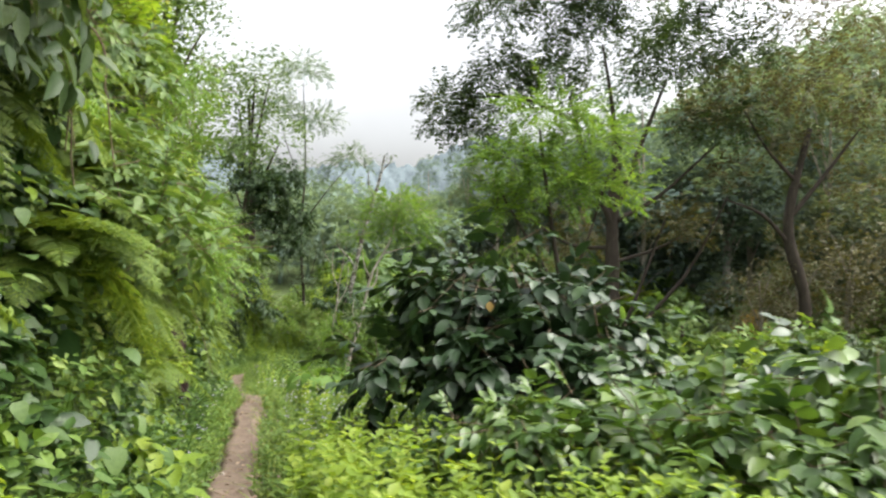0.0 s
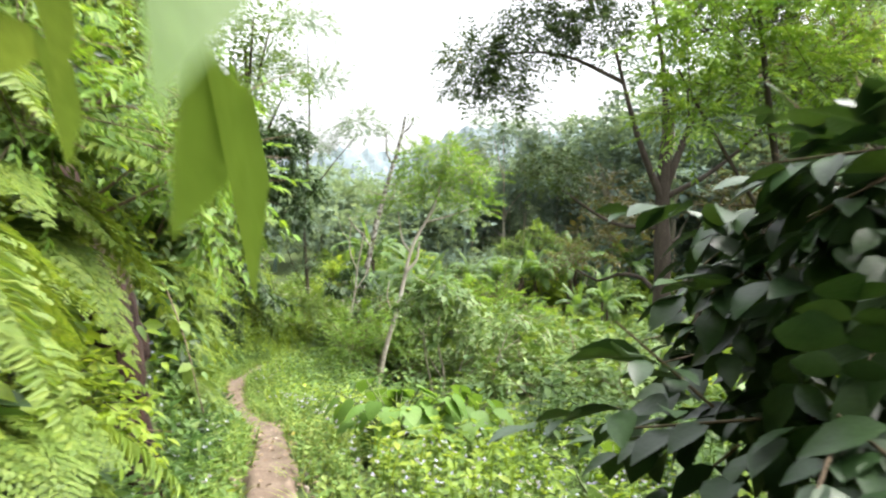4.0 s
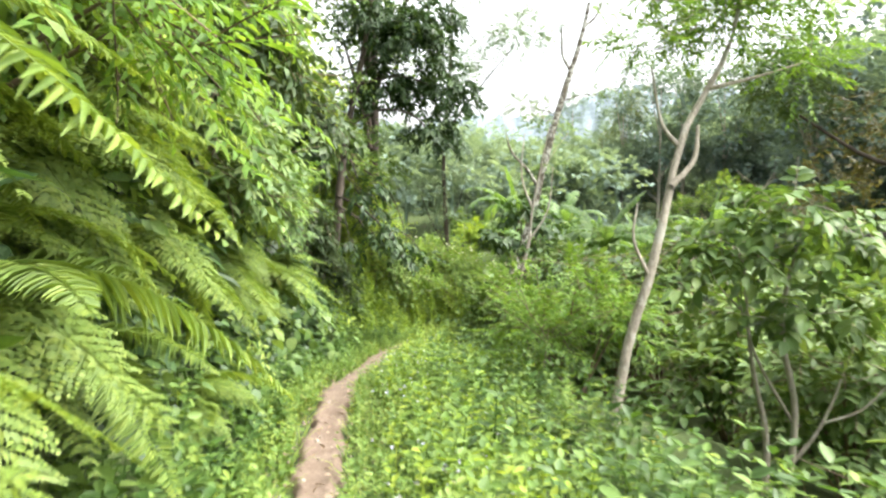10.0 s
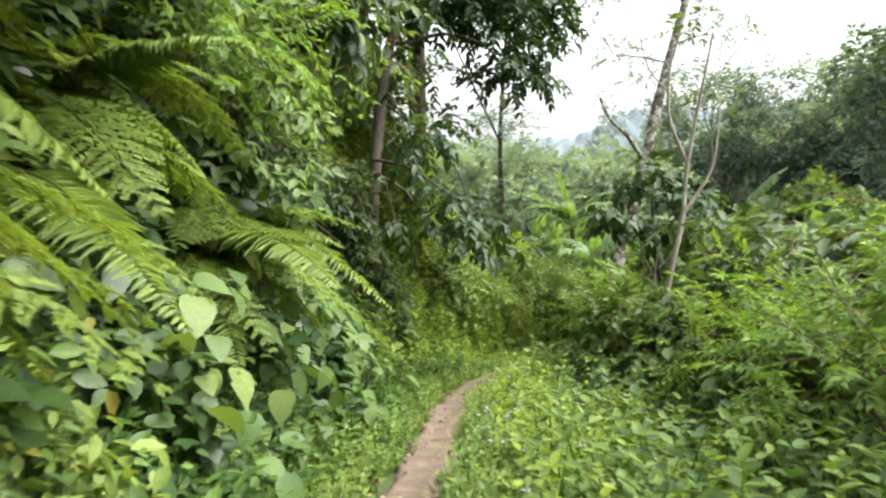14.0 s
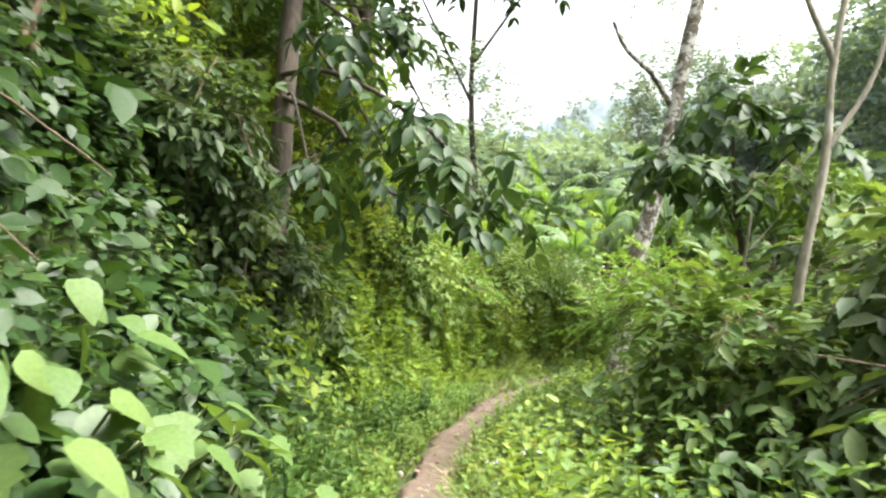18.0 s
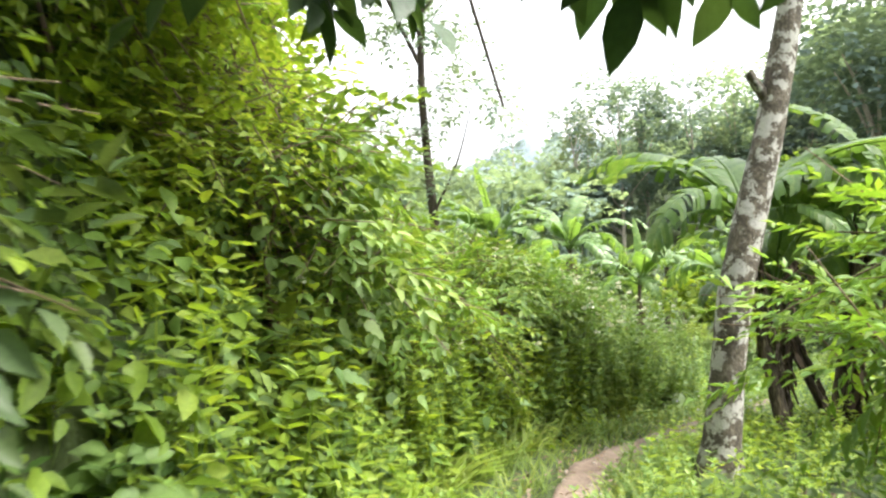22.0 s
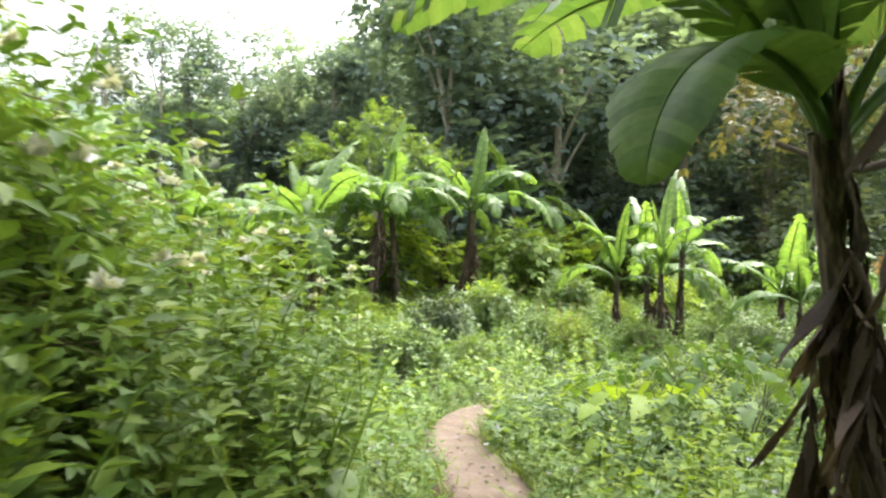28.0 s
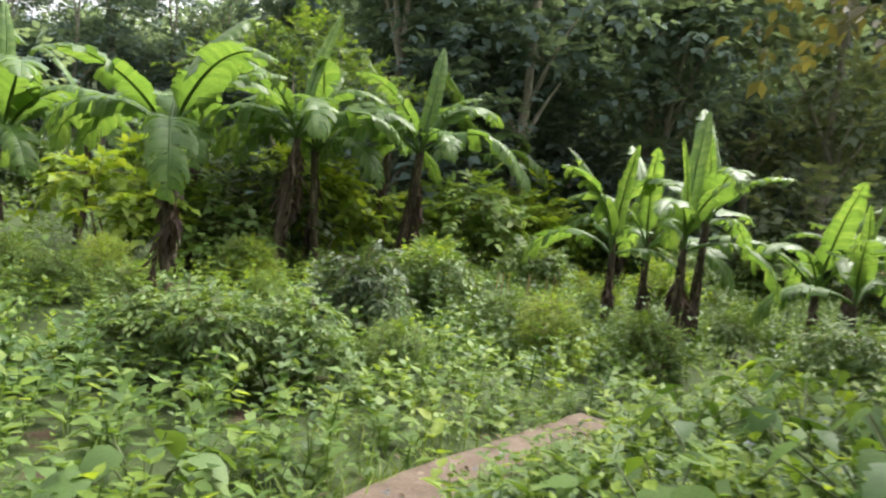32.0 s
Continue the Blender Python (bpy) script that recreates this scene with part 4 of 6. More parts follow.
shrub(LIMEBUSH[0], ground_at(-3.4, 8.5, 0.05), "light green bush leaning from the bank's foot", "shrub", "bushes on the bank", 0.5, 40)
for k in range(16):
    y = rs.uniform(32, 40.5)
    x = float(mid_x(y)) - rs.uniform(1.5, 3.6)
    shrub(rs.choice((FEATHER, FINEBUSH, FINELIME, FINEBUSH))[rs.randrange(2)], ground_at(x, y, 0.06), "tangled green bush on the low bank among tall weeds", "shrub", "bushes on the bank", rs.uniform(0.5, 0.85), rs.uniform(0, 360))
for k, (x, y, s) in enumerate(((-9.1, 32.4, 1.15), (-8.6, 33.5, 1.1), (-8.45, 34.6, 1.15), (-8.3, 35.8, 1.1), (-8.0, 36.9, 1.05), (-7.6, 38.0, 1.1), (-7.0, 39.1, 1.0), (-6.3, 40.0, 0.9), (-9.6, 34.6, 1.5), (-9.4, 36.4, 1.4), (-10.2, 33.2, 1.7))):
    shrub((FINELIME, FINEBUSH, FINEBUSH, FEATHER)[k % 4][k % 2], ground_at(x, y, 0.08), "light green leafy bush on the low bank", "shrub", "bushes on the bank", s, 63.0 * k)
for k, (x, y, s) in enumerate(((-8.85, 29.5, 0.72), (-8.7, 30.1, 0.66), (-8.95, 28.8, 0.75))):
    shrub(DARKBUSH[k % 2], ground_at(x, y, 0.1), "dark green bush at the foot of the overhanging tree", "shrub", "bushes on the bank", s, 80.0 * k)
# bright bushes ahead, where the bank runs out
for x, y, s in ((-8.6, 35.6, 0.9), (-8.9, 33.2, 0.9), (-9.2, 37.6, 1.0), (-7.6, 38.4, 0.85), (-8.4, 40.0, 1.0), (-6.6, 40.4, 0.8), (-10.5, 39.0, 1.2), (-10.6, 42, 1.2)):
    shrub(FINELIME[rs.randrange(2)], ground_at(x, y, 0.08), "light green leafy bush at the end of the bank", "shrub", "bushes on the bank", s, rs.uniform(0, 360))


# ---- trees ----
def tree(name, at, label, trunk, radii, limbs, clumps, mat_wood, mat_leaf, count, pairs, twig, leaf_l, leaf_w, shape, seed, droop=0.5, category="tree", group="", turn=0, size=1.0, shell=0.35, more=()):
    """trunk and limbs: lines of points from the foot; limbs: (points, thick, thin)."""
    r = np.random.default_rng(seed)
    t = thing(name, at, label, category, group, turn, size)
    g = Geo()
    p = curve(trunk, 14)
    rr = np.interp(np.linspace(0, 1, 14), np.linspace(0, 1, len(radii)), radii) * (1 + 0.07 * r.normal(size=14))
    rr[0] *= 1.35
    g.tube(p, rr, 10)
    part("trunk", g.mesh("trunk", mat_wood), t)
    for pts, a, b in limbs:
        g = Geo()
        g.tube(curve(pts, 9), np.linspace(a, b, 9), 7)
        part("limb", g.mesh("limb", mat_wood), t)
    g, tw = Geo(), Geo()
    sprays(g, r, clumps, count, pairs, twig, leaf_l, leaf_w, shape, droop, shell, 0.15, tw)
    c = part("crown", g.mesh("crown", mat_leaf), t)
    tagged(part("branchwork", tw.mesh("branchwork", mat_wood), c), kind="stuff")
    for clumps2, mat2, count2, *own in more:
        g = Geo()
        shape2, leaf2 = own if own else (shape, leaf_l)
        sprays(g, r, clumps2, count2, pairs, twig, leaf2, leaf_w, shape2, droop, shell)
        part("crown", g.mesh("crown", mat2), t)
    return t


def far_tree(seed, tall, wide, mat, wood, leaf=0.42, count=640, shape=LEAF4, low=0.24, lumps=11):
    r = np.random.default_rng(seed)
    clumps = []
    for k in range(lumps):
        a, f = r.random() * 6.28, r.random() if k else 1.0
        rad = wide * (0.25 + 0.55 * r.random()) * (1.1 - 0.5 * f)
        clumps.append(((math.cos(a) * rad, math.sin(a) * rad, tall * (low + (0.92 - low) * f)), wide * (0.34 + 0.2 * r.random())))
    crown, trunk = Geo(), Geo()
    sprays(crown, r, clumps, count, 2, 0.8, leaf, 0.65, shape, 0.4, 0.8)
    trunk.tube(curve([(0, 0, -0.5), (0.2 * r.normal(), 0.2 * r.normal(), tall * 0.4), (0, 0, tall * 0.85)], 8), np.linspace(0.2, 0.05, 8), 7)
    for k in range(6):
        c = np.array(clumps[k][0])
        trunk.tube(curve([(0, 0, c[2] * 0.6), c * 0.55 + np.array((0, 0, c[2] * 0.3)), c], 6), np.linspace(0.09, 0.03, 6), 5)
    return crown.mesh("crown", mat), trunk.mesh("trunk", wood)


# haze is in the colours here too: tinted leaves, grey instead of dark bark
FAR = [far_tree(300 + i, 11 + i % 3 * 2.5, 3.4 + i % 2, (M_FOREST_HAZE, M_FOREST_HAZE_DIM, M_FOREST_HAZE_OLIVE, M_FOREST_HAZE_DIM, M_FOREST_HAZE, M_FOREST_HAZE_DIM)[i], M_BARK, 0.37, 1300, low=0.16) for i in range(6)]


def plant(kind, at, label, group, size, turn, name="tree"):
    t = thing(name, at, label, "tree", group, turn, size)
    part("trunk", kind[1], t)
    part("crown", kind[0], t)
    return t


# the wood on the hill across the valley
rt = random.Random(3)
placed = 0
BEYOND = []
while placed < 240:
    x, y = rt.uniform(-16, 95), rt.uniform(48, 135)
    q = 0.62 * x + 0.78 * y
    if q < 88 or q > 140 or x < -14 + 0.12 * (y - 60):
        continue
    if q < 100:
        plant(FAR[rt.randrange(6)], ground_at(x, y, 0.3), "broad-crowned forest tree on the far hillside", "wood on the far hill", rt.uniform(0.65, 1.12) * (0.85 + 0.15 * float(step(14, 36, x))), rt.uniform(0, 360))
    else:
        BEYOND.append((x, y, rt.uniform(0.7, 1.2) * (0.8 + 0.2 * float(step(20, 45, x)))))
    placed += 1
for k in range(150):
    x, y = rt.uniform(-48, 4), rt.uniform(86, 150)
    BEYOND.append((x, y, rt.uniform(0.5, 0.8)))
for k in range(90):
    x, y = rt.uniform(30, 68), rt.uniform(5, 92)
    if x < 44:
        plant(FAR[rt.randrange(6)], ground_at(x, y, 0.3), "broad-crowned forest tree on the far hillside", "wood on the far hill", rt.uniform(0.9, 1.3), rt.uniform(0, 360))
    else:
        BEYOND.append((x, y, rt.uniform(0.9, 1.4)))
# tall trees at the wood's near edge, and those that stand out along the crest
for x, y, s in ((13.2, 67, 1.3), (17, 64, 1.35), (20.5, 68, 1.3), (23.5, 62, 1.3), (15.5, 72, 1.4), (27, 66, 1.35), (30, 58, 1.3), (24, 72, 1.4), (33, 64, 1.4), (18.5, 74, 1.3)):
    plant(FAR[rt.randrange(6)], ground_at(x, y, 0.3), "tall forest tree at the edge of the wood", "wood on the far hill", s, rt.uniform(0, 360))
for x, y, s in ((3.5, 106, 0.95), (7.5, 104, 1.15), (10.5, 107, 1.2), (14.5, 104, 1.1), (18.5, 103, 1.2), (22, 101, 1.1), (26, 99, 1.2)):
    plant(FAR[rt.randrange(6)], ground_at(x, y, 0.3), "broad-crowned forest tree on the far hillside", "wood on the far hill", s, rt.uniform(0, 360))
# the rest of the wood, too far off to count
g = Geo()
rw = np.random.default_rng(77)
gt = Geo()
for k in range(420):
    x, y = rw.uniform(-16, 60), rw.uniform(30, 105)
    q = 0.62 * x + 0.78 * y
    if not (66 < q < 100 or (x > 27 and q > 40)):
        continue
    z = float(land(x, y))
    sprays(gt, rw, [((x + rw.normal() * 0.8, y + rw.normal() * 0.8, z + 0.7), (1.6, 1.6, 1.3)) for _ in range(3)], 70, 2, 0.8, 0.36, 0.7, LEAF4, 0.4, 0.5)
# the dim haze tint also paints in the dark hollows between crowns
stuff("far_thicket", gt, M_FOREST_HAZE_DIM, "rough green scrub on the far hillside", "scrub")
for x, y, s in BEYOND:
    z = float(land(x, y))
    clumps = [((x + 2.6 * s * rw.normal() * 0.6, y + 2.6 * s * rw.normal() * 0.6, z + s * (4 + 7.5 * rw.random())), s * (1.7 + 1.1 * rw.random())) for _ in range(7)]
    sprays(g, rw, clumps, 105, 2, 0.9, 0.66, 0.75, LEAF4, 0.3, 0.8)
    g.tube([(x, y, z - 0.5), (x + 0.2, y, z + 5 * s), (x, y, z + 10 * s)], (0.25, 0.18, 0.05), 5)
stuff("far_wood", g, M_FOREST_HAZE, "green woodland covering the far hill, distance haze put into its leaf colour", "wood")
# young trees that lean out over the bank
SLOPE = [far_tree(320 + i, 7.0, 2.3, (M_SHRUB, M_WEED, M_LIME)[i], M_BARK_DARK, 0.2, 800, LEAF4) for i in range(3)]
for k, (y, up) in enumerate(((3.5, 3.2), (7.5, 2.7), (18.5, 2.9), (21.5, 2.4), (24.5, 2.8), (23, 4.6))):
    x = float(mid_x(y)) - float(toe(y)) - up
    plant(SLOPE[k % 3], ground_at(x, y, 0.2), "young leafy tree leaning out from the top of the bank", "trees above the bank", rt.uniform(0.65, 0.9), rt.uniform(0, 360))
# trees on the hillside above the bank
HILL = [far_tree(340 + i, 8.5 + i, 2.9, (M_SHRUB, M_WEED, M_SHRUB, M_TREE)[i], M_BARK_DARK, 0.2, 1000, LEAF4) for i in range(4)]
for k in range(58):
    y = rt.uniform(-6, 37)
    x = float(mid_x(y)) - (rt.uniform(6.5, 16) if y < 24 else rt.uniform(8.5, 17))
    plant(HILL[rt.randrange(4)], ground_at(x, y, 0.2), "leafy tree on the hillside above the bank", "trees above the bank", rt.uniform(0.7, 1.25), rt.uniform(0, 360))
for k, (x, y, s) in enumerate(((-10.9, 27.6, 0.9), (-10.2, 24.2, 0.9), (-9.9, 20.8, 0.85), (-8.7, 17.2, 0.8), (-7.7, 13.6, 0.75))):
    plant(HILL[(1, 0, 2, 1)[k % 4]], ground_at(x, y, 0.2), "leafy tree leaning out from the top of the bank", "trees above the bank", s, 77.0 * k)
OLIVE = far_tree(346, 8.6, 3.2, M_BROWNISH, M_BARK, 0.2, 1000, LEAF4, 0.08, 12)
for k, (x, y, s) in enumerate(((19.5, 41.0, 0.9), (23.0, 42.0, 0.95), (26.8, 42.5, 1.0), (16.6, 39.2, 0.7))):
    plant(OLIVE, ground_at(x, y, 0.2), "bushy tree with olive-brown leaves on the valley floor", "trees in the valley", s, 71.0 * k)
HIGH = far_tree(370, 13.0, 2.9, M_SHRUB, M_BARK_DARK, 0.16, 1500, LEAF4, 0.5, 12)
for k, (x, y, s) in enumerate(((-9.0, 34.8, 1.0), (-9.4, 25.6, 0.85), (-8.6, 21.0, 0.8))):
    plant(HIGH, ground_at(x, y, 0.2), "tall thin-stemmed tree with light green crown above the bank", "trees above the bank", s, 95.0 * k)
for x, y, s in ((-15, 52, 0.9), (-18, 47, 1.0), (-14, 45, 0.8)):
    plant(HILL[0], ground_at(x, y, 0.2), "leafy tree on the hillside above the bank", "trees above the bank", s, rt.uniform(0, 360))
# a slender fine-leaved tree where the bank runs out
tree("slender_tree", ground_at(-8.0, 42.5, 0.1), "tall slender tree with fine greyish-green leaves",
     [(0, 0, 0), (0.08, 0, 2.4), (-0.1, 0.1, 6.0), (0.2, 0, 10.5), (0.1, 0, 15.0)], (0.1, 0.085, 0.07, 0.05, 0.02),
     [([(0, 0, 2.6), (-0.6, 0.1, 3.6), (-1.0, 0.1, 4.6)], 0.03, 0.01), ([(0, 0, 3.2), (0.5, 0.1, 4.2), (0.8, 0, 5.2)], 0.03, 0.01), ([(-0.1, 0.1, 6.0), (-1.0, -0.2, 8.0), (-1.8, -0.3, 9.8)], 0.045, 0.015),
      ([(0, 0.1, 7.0), (1.4, 0.1, 8.8), (2.6, 0, 10.2)], 0.045, 0.015), ([(0.1, 0.1, 9.0), (-0.9, 0.4, 11.4), (-1.4, 0.5, 13.4)], 0.035, 0.012)],
     [((-0.9, 0.1, 4.6), (0.8, 0.8, 0.7)), ((0.7, 0, 5.2), (0.8, 0.8, 0.7)), ((-0.1, 0, 6.4), (1.0, 1.0, 0.9)), ((-1.8, -0.3, 9.8), (1.3, 1.3, 1.0)), ((2.7, 0, 10.4), (1.3, 1.2, 1.0)), ((0.3, 0.1, 9.4), (1.3, 1.3, 1.2)), ((-1.4, 0.5, 13.4), (1.5, 1.5, 1.1)),
      ((0.8, 0, 12.6), (1.5, 1.5, 1.2)), ((0.1, 0, 15.4), (1.6, 1.6, 1.3)), ((0.1, 0, 3.6), (0.7, 0.7, 0.5))],
     M_BARK_DARK, M_FOREST_HAZE, 1500, 5, 0.55, 0.13, 0.5, LEAF4, 450, 0.5)
# thickets on the valley floor and along the wood's edge
for k in range(150):
    x, y = (rt.uniform(3, 17), rt.uniform(4, 34)) if k < 62 else (rt.uniform(-14, 34), rt.uniform(58, 84)) if k < 120 else (rt.uniform(17, 36), rt.uniform(10, 66))
    if x - float(mid_x(min(y, 70))) < 5.5 and y < 58 or (15 < x + 0.4 * (y - 40) < 19 and y < 40):
        continue
    shrub(FARBUSH[rt.randrange(5)], ground_at(x, y, 0.1), "leafy thicket bush on the valley floor", "shrub", "thickets in the valley", rt.uniform(1.3, 2.1), rt.uniform(0, 360))


# the great dark tree on the valley floor
bx, by = 9.2, 41.0
bz = float(land(bx, by)) - 0.2
tree("large_tree", (bx, by, bz), "large dark tree with forked trunk and thin spreading crown",
     [(0, 0, 0), (0.1, 0, 4.5), (0.1, 0.1, 8.5), (0.4, 0, 12.5)], (0.48, 0.42, 0.36, 0.22),
     [([(0.1, 0, 8), (-1.2, -0.3, 11), (-2.4, -0.6, 15)], 0.22, 0.07), ([(0.15, 0, 8.5), (1.5, 0.2, 12), (3.0, 0, 16)], 0.22, 0.07), ([(0.2, 0, 9.5), (0.2, 0.4, 14), (-0.4, 0.5, 18)], 0.2, 0.06),
      ([(0.1, 0, 8.2), (2.5, -0.4, 9.6), (5.5, -1.2, 12.5)], 0.16, 0.05), ([(0.1, 0, 6.8), (-2.2, 0.3, 7.0), (-4.6, 0.8, 8.6)], 0.13, 0.05), ([(0.1, 0, 3.2), (-0.6, 0.8, 4.3), (-1.5, 2.1, 4.4), (-2.3, 3.1, 4.0), (-3.2, 4.2, 4.5)], 0.14, 0.05),
      ([(-2.0, -0.5, 13.6), (-5, 0, 15), (-8.8, 0.3, 15)], 0.12, 0.03), ([(0.1, 0, 6.0), (2.2, 0.2, 6.6), (4.0, 0.5, 7.4)], 0.12, 0.04),
      ([(0.2, 0, 0.6), (2.0, 0.2, 2.8), (4.4, 0.2, 5.6), (6.4, 0, 9.6)], 0.17, 0.05), ([(0.2, 0, 1.2), (1.3, -0.3, 4.0), (2.9, -0.3, 8.4)], 0.16, 0.05)],
     [((-5.2, 0.8, 9.2), 1.5), ((-3.4, -0.6, 15.5), 2.3), ((-1.2, 0.5, 18.5), 2.6), ((3, 0, 16.5), 2.6), ((0.5, 0.5, 21), 2.6), ((5.5, -1.2, 13), 2.2), ((-6, 0, 16), 2.0), ((-9, 0.5, 14.6), 1.6), ((-7.2, 0, 14), 1.5),
      ((4.5, 2, 19), 2.2), ((-3, 0, 21), 2.4), ((0, 0, 24), 3.0), ((7.2, 0, 17), 2.3), ((-6.2, 0, 19.4), 2.4), ((-7.6, 0, 12.7), 1.4), ((-9.4, 0.4, 13.2), 1.1), ((7.5, 0, 21), 2.5)],
     M_BARK_DARK, M_TREE, 5600, 4, 0.9, 0.24, 0.5, LEAF4, 400, 0.5, shell=0.3,
     more=[([((-2.6, 3.4, 5.6), 1.6), ((-1.0, 2.0, 6.6), 1.8), ((-2.2, 1.5, 8.2), 1.5), ((3.8, 0.5, 7.8), 1.9), ((-3.6, 4.6, 4.9), 1.1)], M_BROWNISH, 420)])
tree("large_tree", ground_at(18.2, 38.5, 0.2), "tall dark leaning tree with brownish leaves",
     [(0, 0, 0), (0.5, 0, 4), (-0.4, 0.1, 8), (0.6, 0, 13)], (0.38, 0.32, 0.26, 0.14),
     [([(-0.3, 0, 7), (-1.8, 0, 8.6), (-3.8, 0, 9.4)], 0.13, 0.05), ([(-0.2, 0, 8.6), (1.8, 0.2, 11), (3.2, 0, 13)], 0.14, 0.05), ([(0.2, 0, 10), (-1.6, 0, 12), (-2.6, 0.4, 14)], 0.12, 0.04)],
     [((-3.6, 0, 10.4), 1.5), ((-2.6, 0.4, 14.4), 2.2), ((1, 0, 15), 2.6), ((4, 0, 13), 2.2), ((3.8, 1, 9.5), 1.8), ((-0.5, 1, 12), 1.8), ((-5.2, 0, 13.5), 1.6), ((0.5, 0, 18.5), 2.4), ((4.5, 0, 17), 2.4)], M_BARK_DARK, M_BROWNISH, 1300, 4, 0.9, 0.22, 0.5, LEAF4, 401, 0.5, shell=0.3)
tree("small_tree", ground_at(2.0, 13.1, 0.1), "slender tree with bright feathery green leaves",
     [(0, 0, 0), (0.15, 0, 2.2), (-0.1, 0.1, 4.2), (-0.3, 0.1, 5.8)], (0.06, 0.05, 0.04, 0.02),
     [([(0.1, 0, 2.6), (0.6, 0.1, 4.0), (0.9, 0, 5.0)], 0.035, 0.01), ([(0, 0, 3.0), (-0.7, 0.1, 4.2), (-1.1, 0.1, 4.9)], 0.03, 0.01)],
     [((-0.2, 0, 6.0), (0.8, 0.8, 0.5)), ((0.5, 0, 5.5), (0.9, 0.8, 0.5)), ((-0.7, 0, 5.2), (0.8, 0.8, 0.5)), ((0.9, 0.2, 4.8), (0.7, 0.7, 0.4)), ((-0.1, 0.3, 4.7), (1.2, 0.9, 0.5)), ((-0.9, 0, 4.3), (0.6, 0.6, 0.4))],
     M_BARK_DARK, M_FEATHER, 520, 11, 0.55, 0.1, 0.32, LEAF4, 402, 0.4)
tree("small_tree", ground_at(-1.5, 20.7, 0.1), "small broad-leaved tree with thin pale stems",
     [(0, 0, 0), (0.05, 0, 0.9), (-0.08, 0.05, 1.7), (0.05, 0, 2.6)], (0.035, 0.03, 0.025, 0.01),
     [([(0.02, 0, 0.4), (0.3, 0.05, 0.8), (0.55, 0.1, 1.5)], 0.02, 0.008), ([(0.04, 0, 0.8), (-0.3, 0, 1.4), (-0.5, 0.1, 2.1)], 0.018, 0.007), ([(0.3, 0.05, 0.8), (0.6, 0, 0.95), (0.85, 0, 1.25)], 0.014, 0.006)],
     [((-0.5, 0.1, 2.2), (0.45, 0.45, 0.4)), ((0.0, 0, 2.6), (0.55, 0.55, 0.4)), ((0.5, 0.1, 1.8), (0.45, 0.45, 0.4)), ((0.0, 0.1, 1.7), (0.5, 0.5, 0.35)), ((0.45, 0, 2.3), (0.45, 0.45, 0.4))],
     M_BARK, M_SHRUB, 130, 4, 0.36, 0.155, 0.5, LEAF_OVAL, 455, 0.8)
# the pale leaning tree below the path
wx, wy, wz = -2.95, 22.05, float(land(-2.95, 22.05)) - 0.2


def from_foot(foot, *points):
    return [tuple(a - b for a, b in zip(p, foot)) for p in points]


LEAN = (wx, wy, wz)
tree("leaning_tree", LEAN, "pale-barked leaning tree with feathery green crown",
     [(0, 0, 0)] + from_foot(LEAN, (-2.76, 22.28, -2.25), (-2.5, 22.45, -1.4), (-2.19, 22.8, 0.0), (-1.88, 23.1, 0.6), (-1.58, 23.3, 1.2), (-1.4, 23.45, 2.1)), (0.06, 0.056, 0.05, 0.044, 0.036, 0.028, 0.015),
     [(from_foot(LEAN, (-2.2, 22.8, -0.05), (-2.4, 22.9, 0.25), (-2.5, 23.1, 0.9)), 0.035, 0.012), (from_foot(LEAN, (-2.3, 22.6, -0.5), (-2.05, 22.7, -0.2), (-2.0, 22.8, 0.2)), 0.04, 0.02),
      (from_foot(LEAN, (-2.55, 22.4, -1.5), (-2.72, 22.45, -1.1), (-2.68, 22.5, -0.7)), 0.024, 0.01), (from_foot(LEAN, (-1.85, 23.1, 0.65), (-1.3, 23.3, 0.8), (-0.7, 23.5, 1.0)), 0.03, 0.01)],
     [(c, r_) for c, r_ in zip(from_foot(LEAN, (-2.45, 23.2, 1.1), (-1.65, 23.4, 1.4), (-0.75, 23.6, 1.0), (-1.5, 23.6, 2.2), (-0.9, 23.5, 1.8), (-2.1, 23.4, 1.9)), ((0.55, 0.55, 0.45), (0.75, 0.75, 0.5), (0.6, 0.6, 0.4), (0.8, 0.8, 0.5), (0.7, 0.7, 0.45), (0.6, 0.6, 0.45)))],
     M_BARK, M_FEATHER, 380, 11, 0.5, 0.1, 0.3, LEAF4, 403, 0.5)
for x, y, h, s in ((-1.7, 20.6, 2.2, 1), (-0.7, 18.4, 1.9, 2), (-4.5, 30.6, 2.4, 5), (-3.7, 31.2, 2.7, 6)):
    r = random.Random(s)
    a, b = r.uniform(-0.3, 0.4), r.uniform(-0.2, 0.3)
    tree("sapling", ground_at(x, y, 0.1), "thin pale sapling trunk with sparse broad leaves",
         [(0, 0, 0), (a * 0.3 + 0.06, b * 0.2, h * 0.3), (a * 0.4 - 0.05, b * 0.5, h * 0.6), (a, b, h)], (0.03, 0.026, 0.02, 0.012),
         [([(a * 0.72, b * 0.72, h * 0.76), (a - 0.18, b + 0.1, h * 0.88), (a - 0.3, b, h * 0.98)], 0.012, 0.005), ([(a * 0.8, b * 0.8, h * 0.84), (a + 0.2, b + 0.1, h * 0.93), (a + 0.35, b, h * 1.03)], 0.011, 0.005)],
         [((a, b, h * 1.05), 0.5), ((a - 0.3, b, h), 0.4), ((a + 0.35, b, h * 1.02), 0.4), ((a * 0.5, b * 0.5, h * 0.7), 0.3)], M_BARK, M_SHRUB, 34, 4, 0.3, 0.15, 0.45, LEAF6, 410 + s, 0.8, group="saplings below the path")
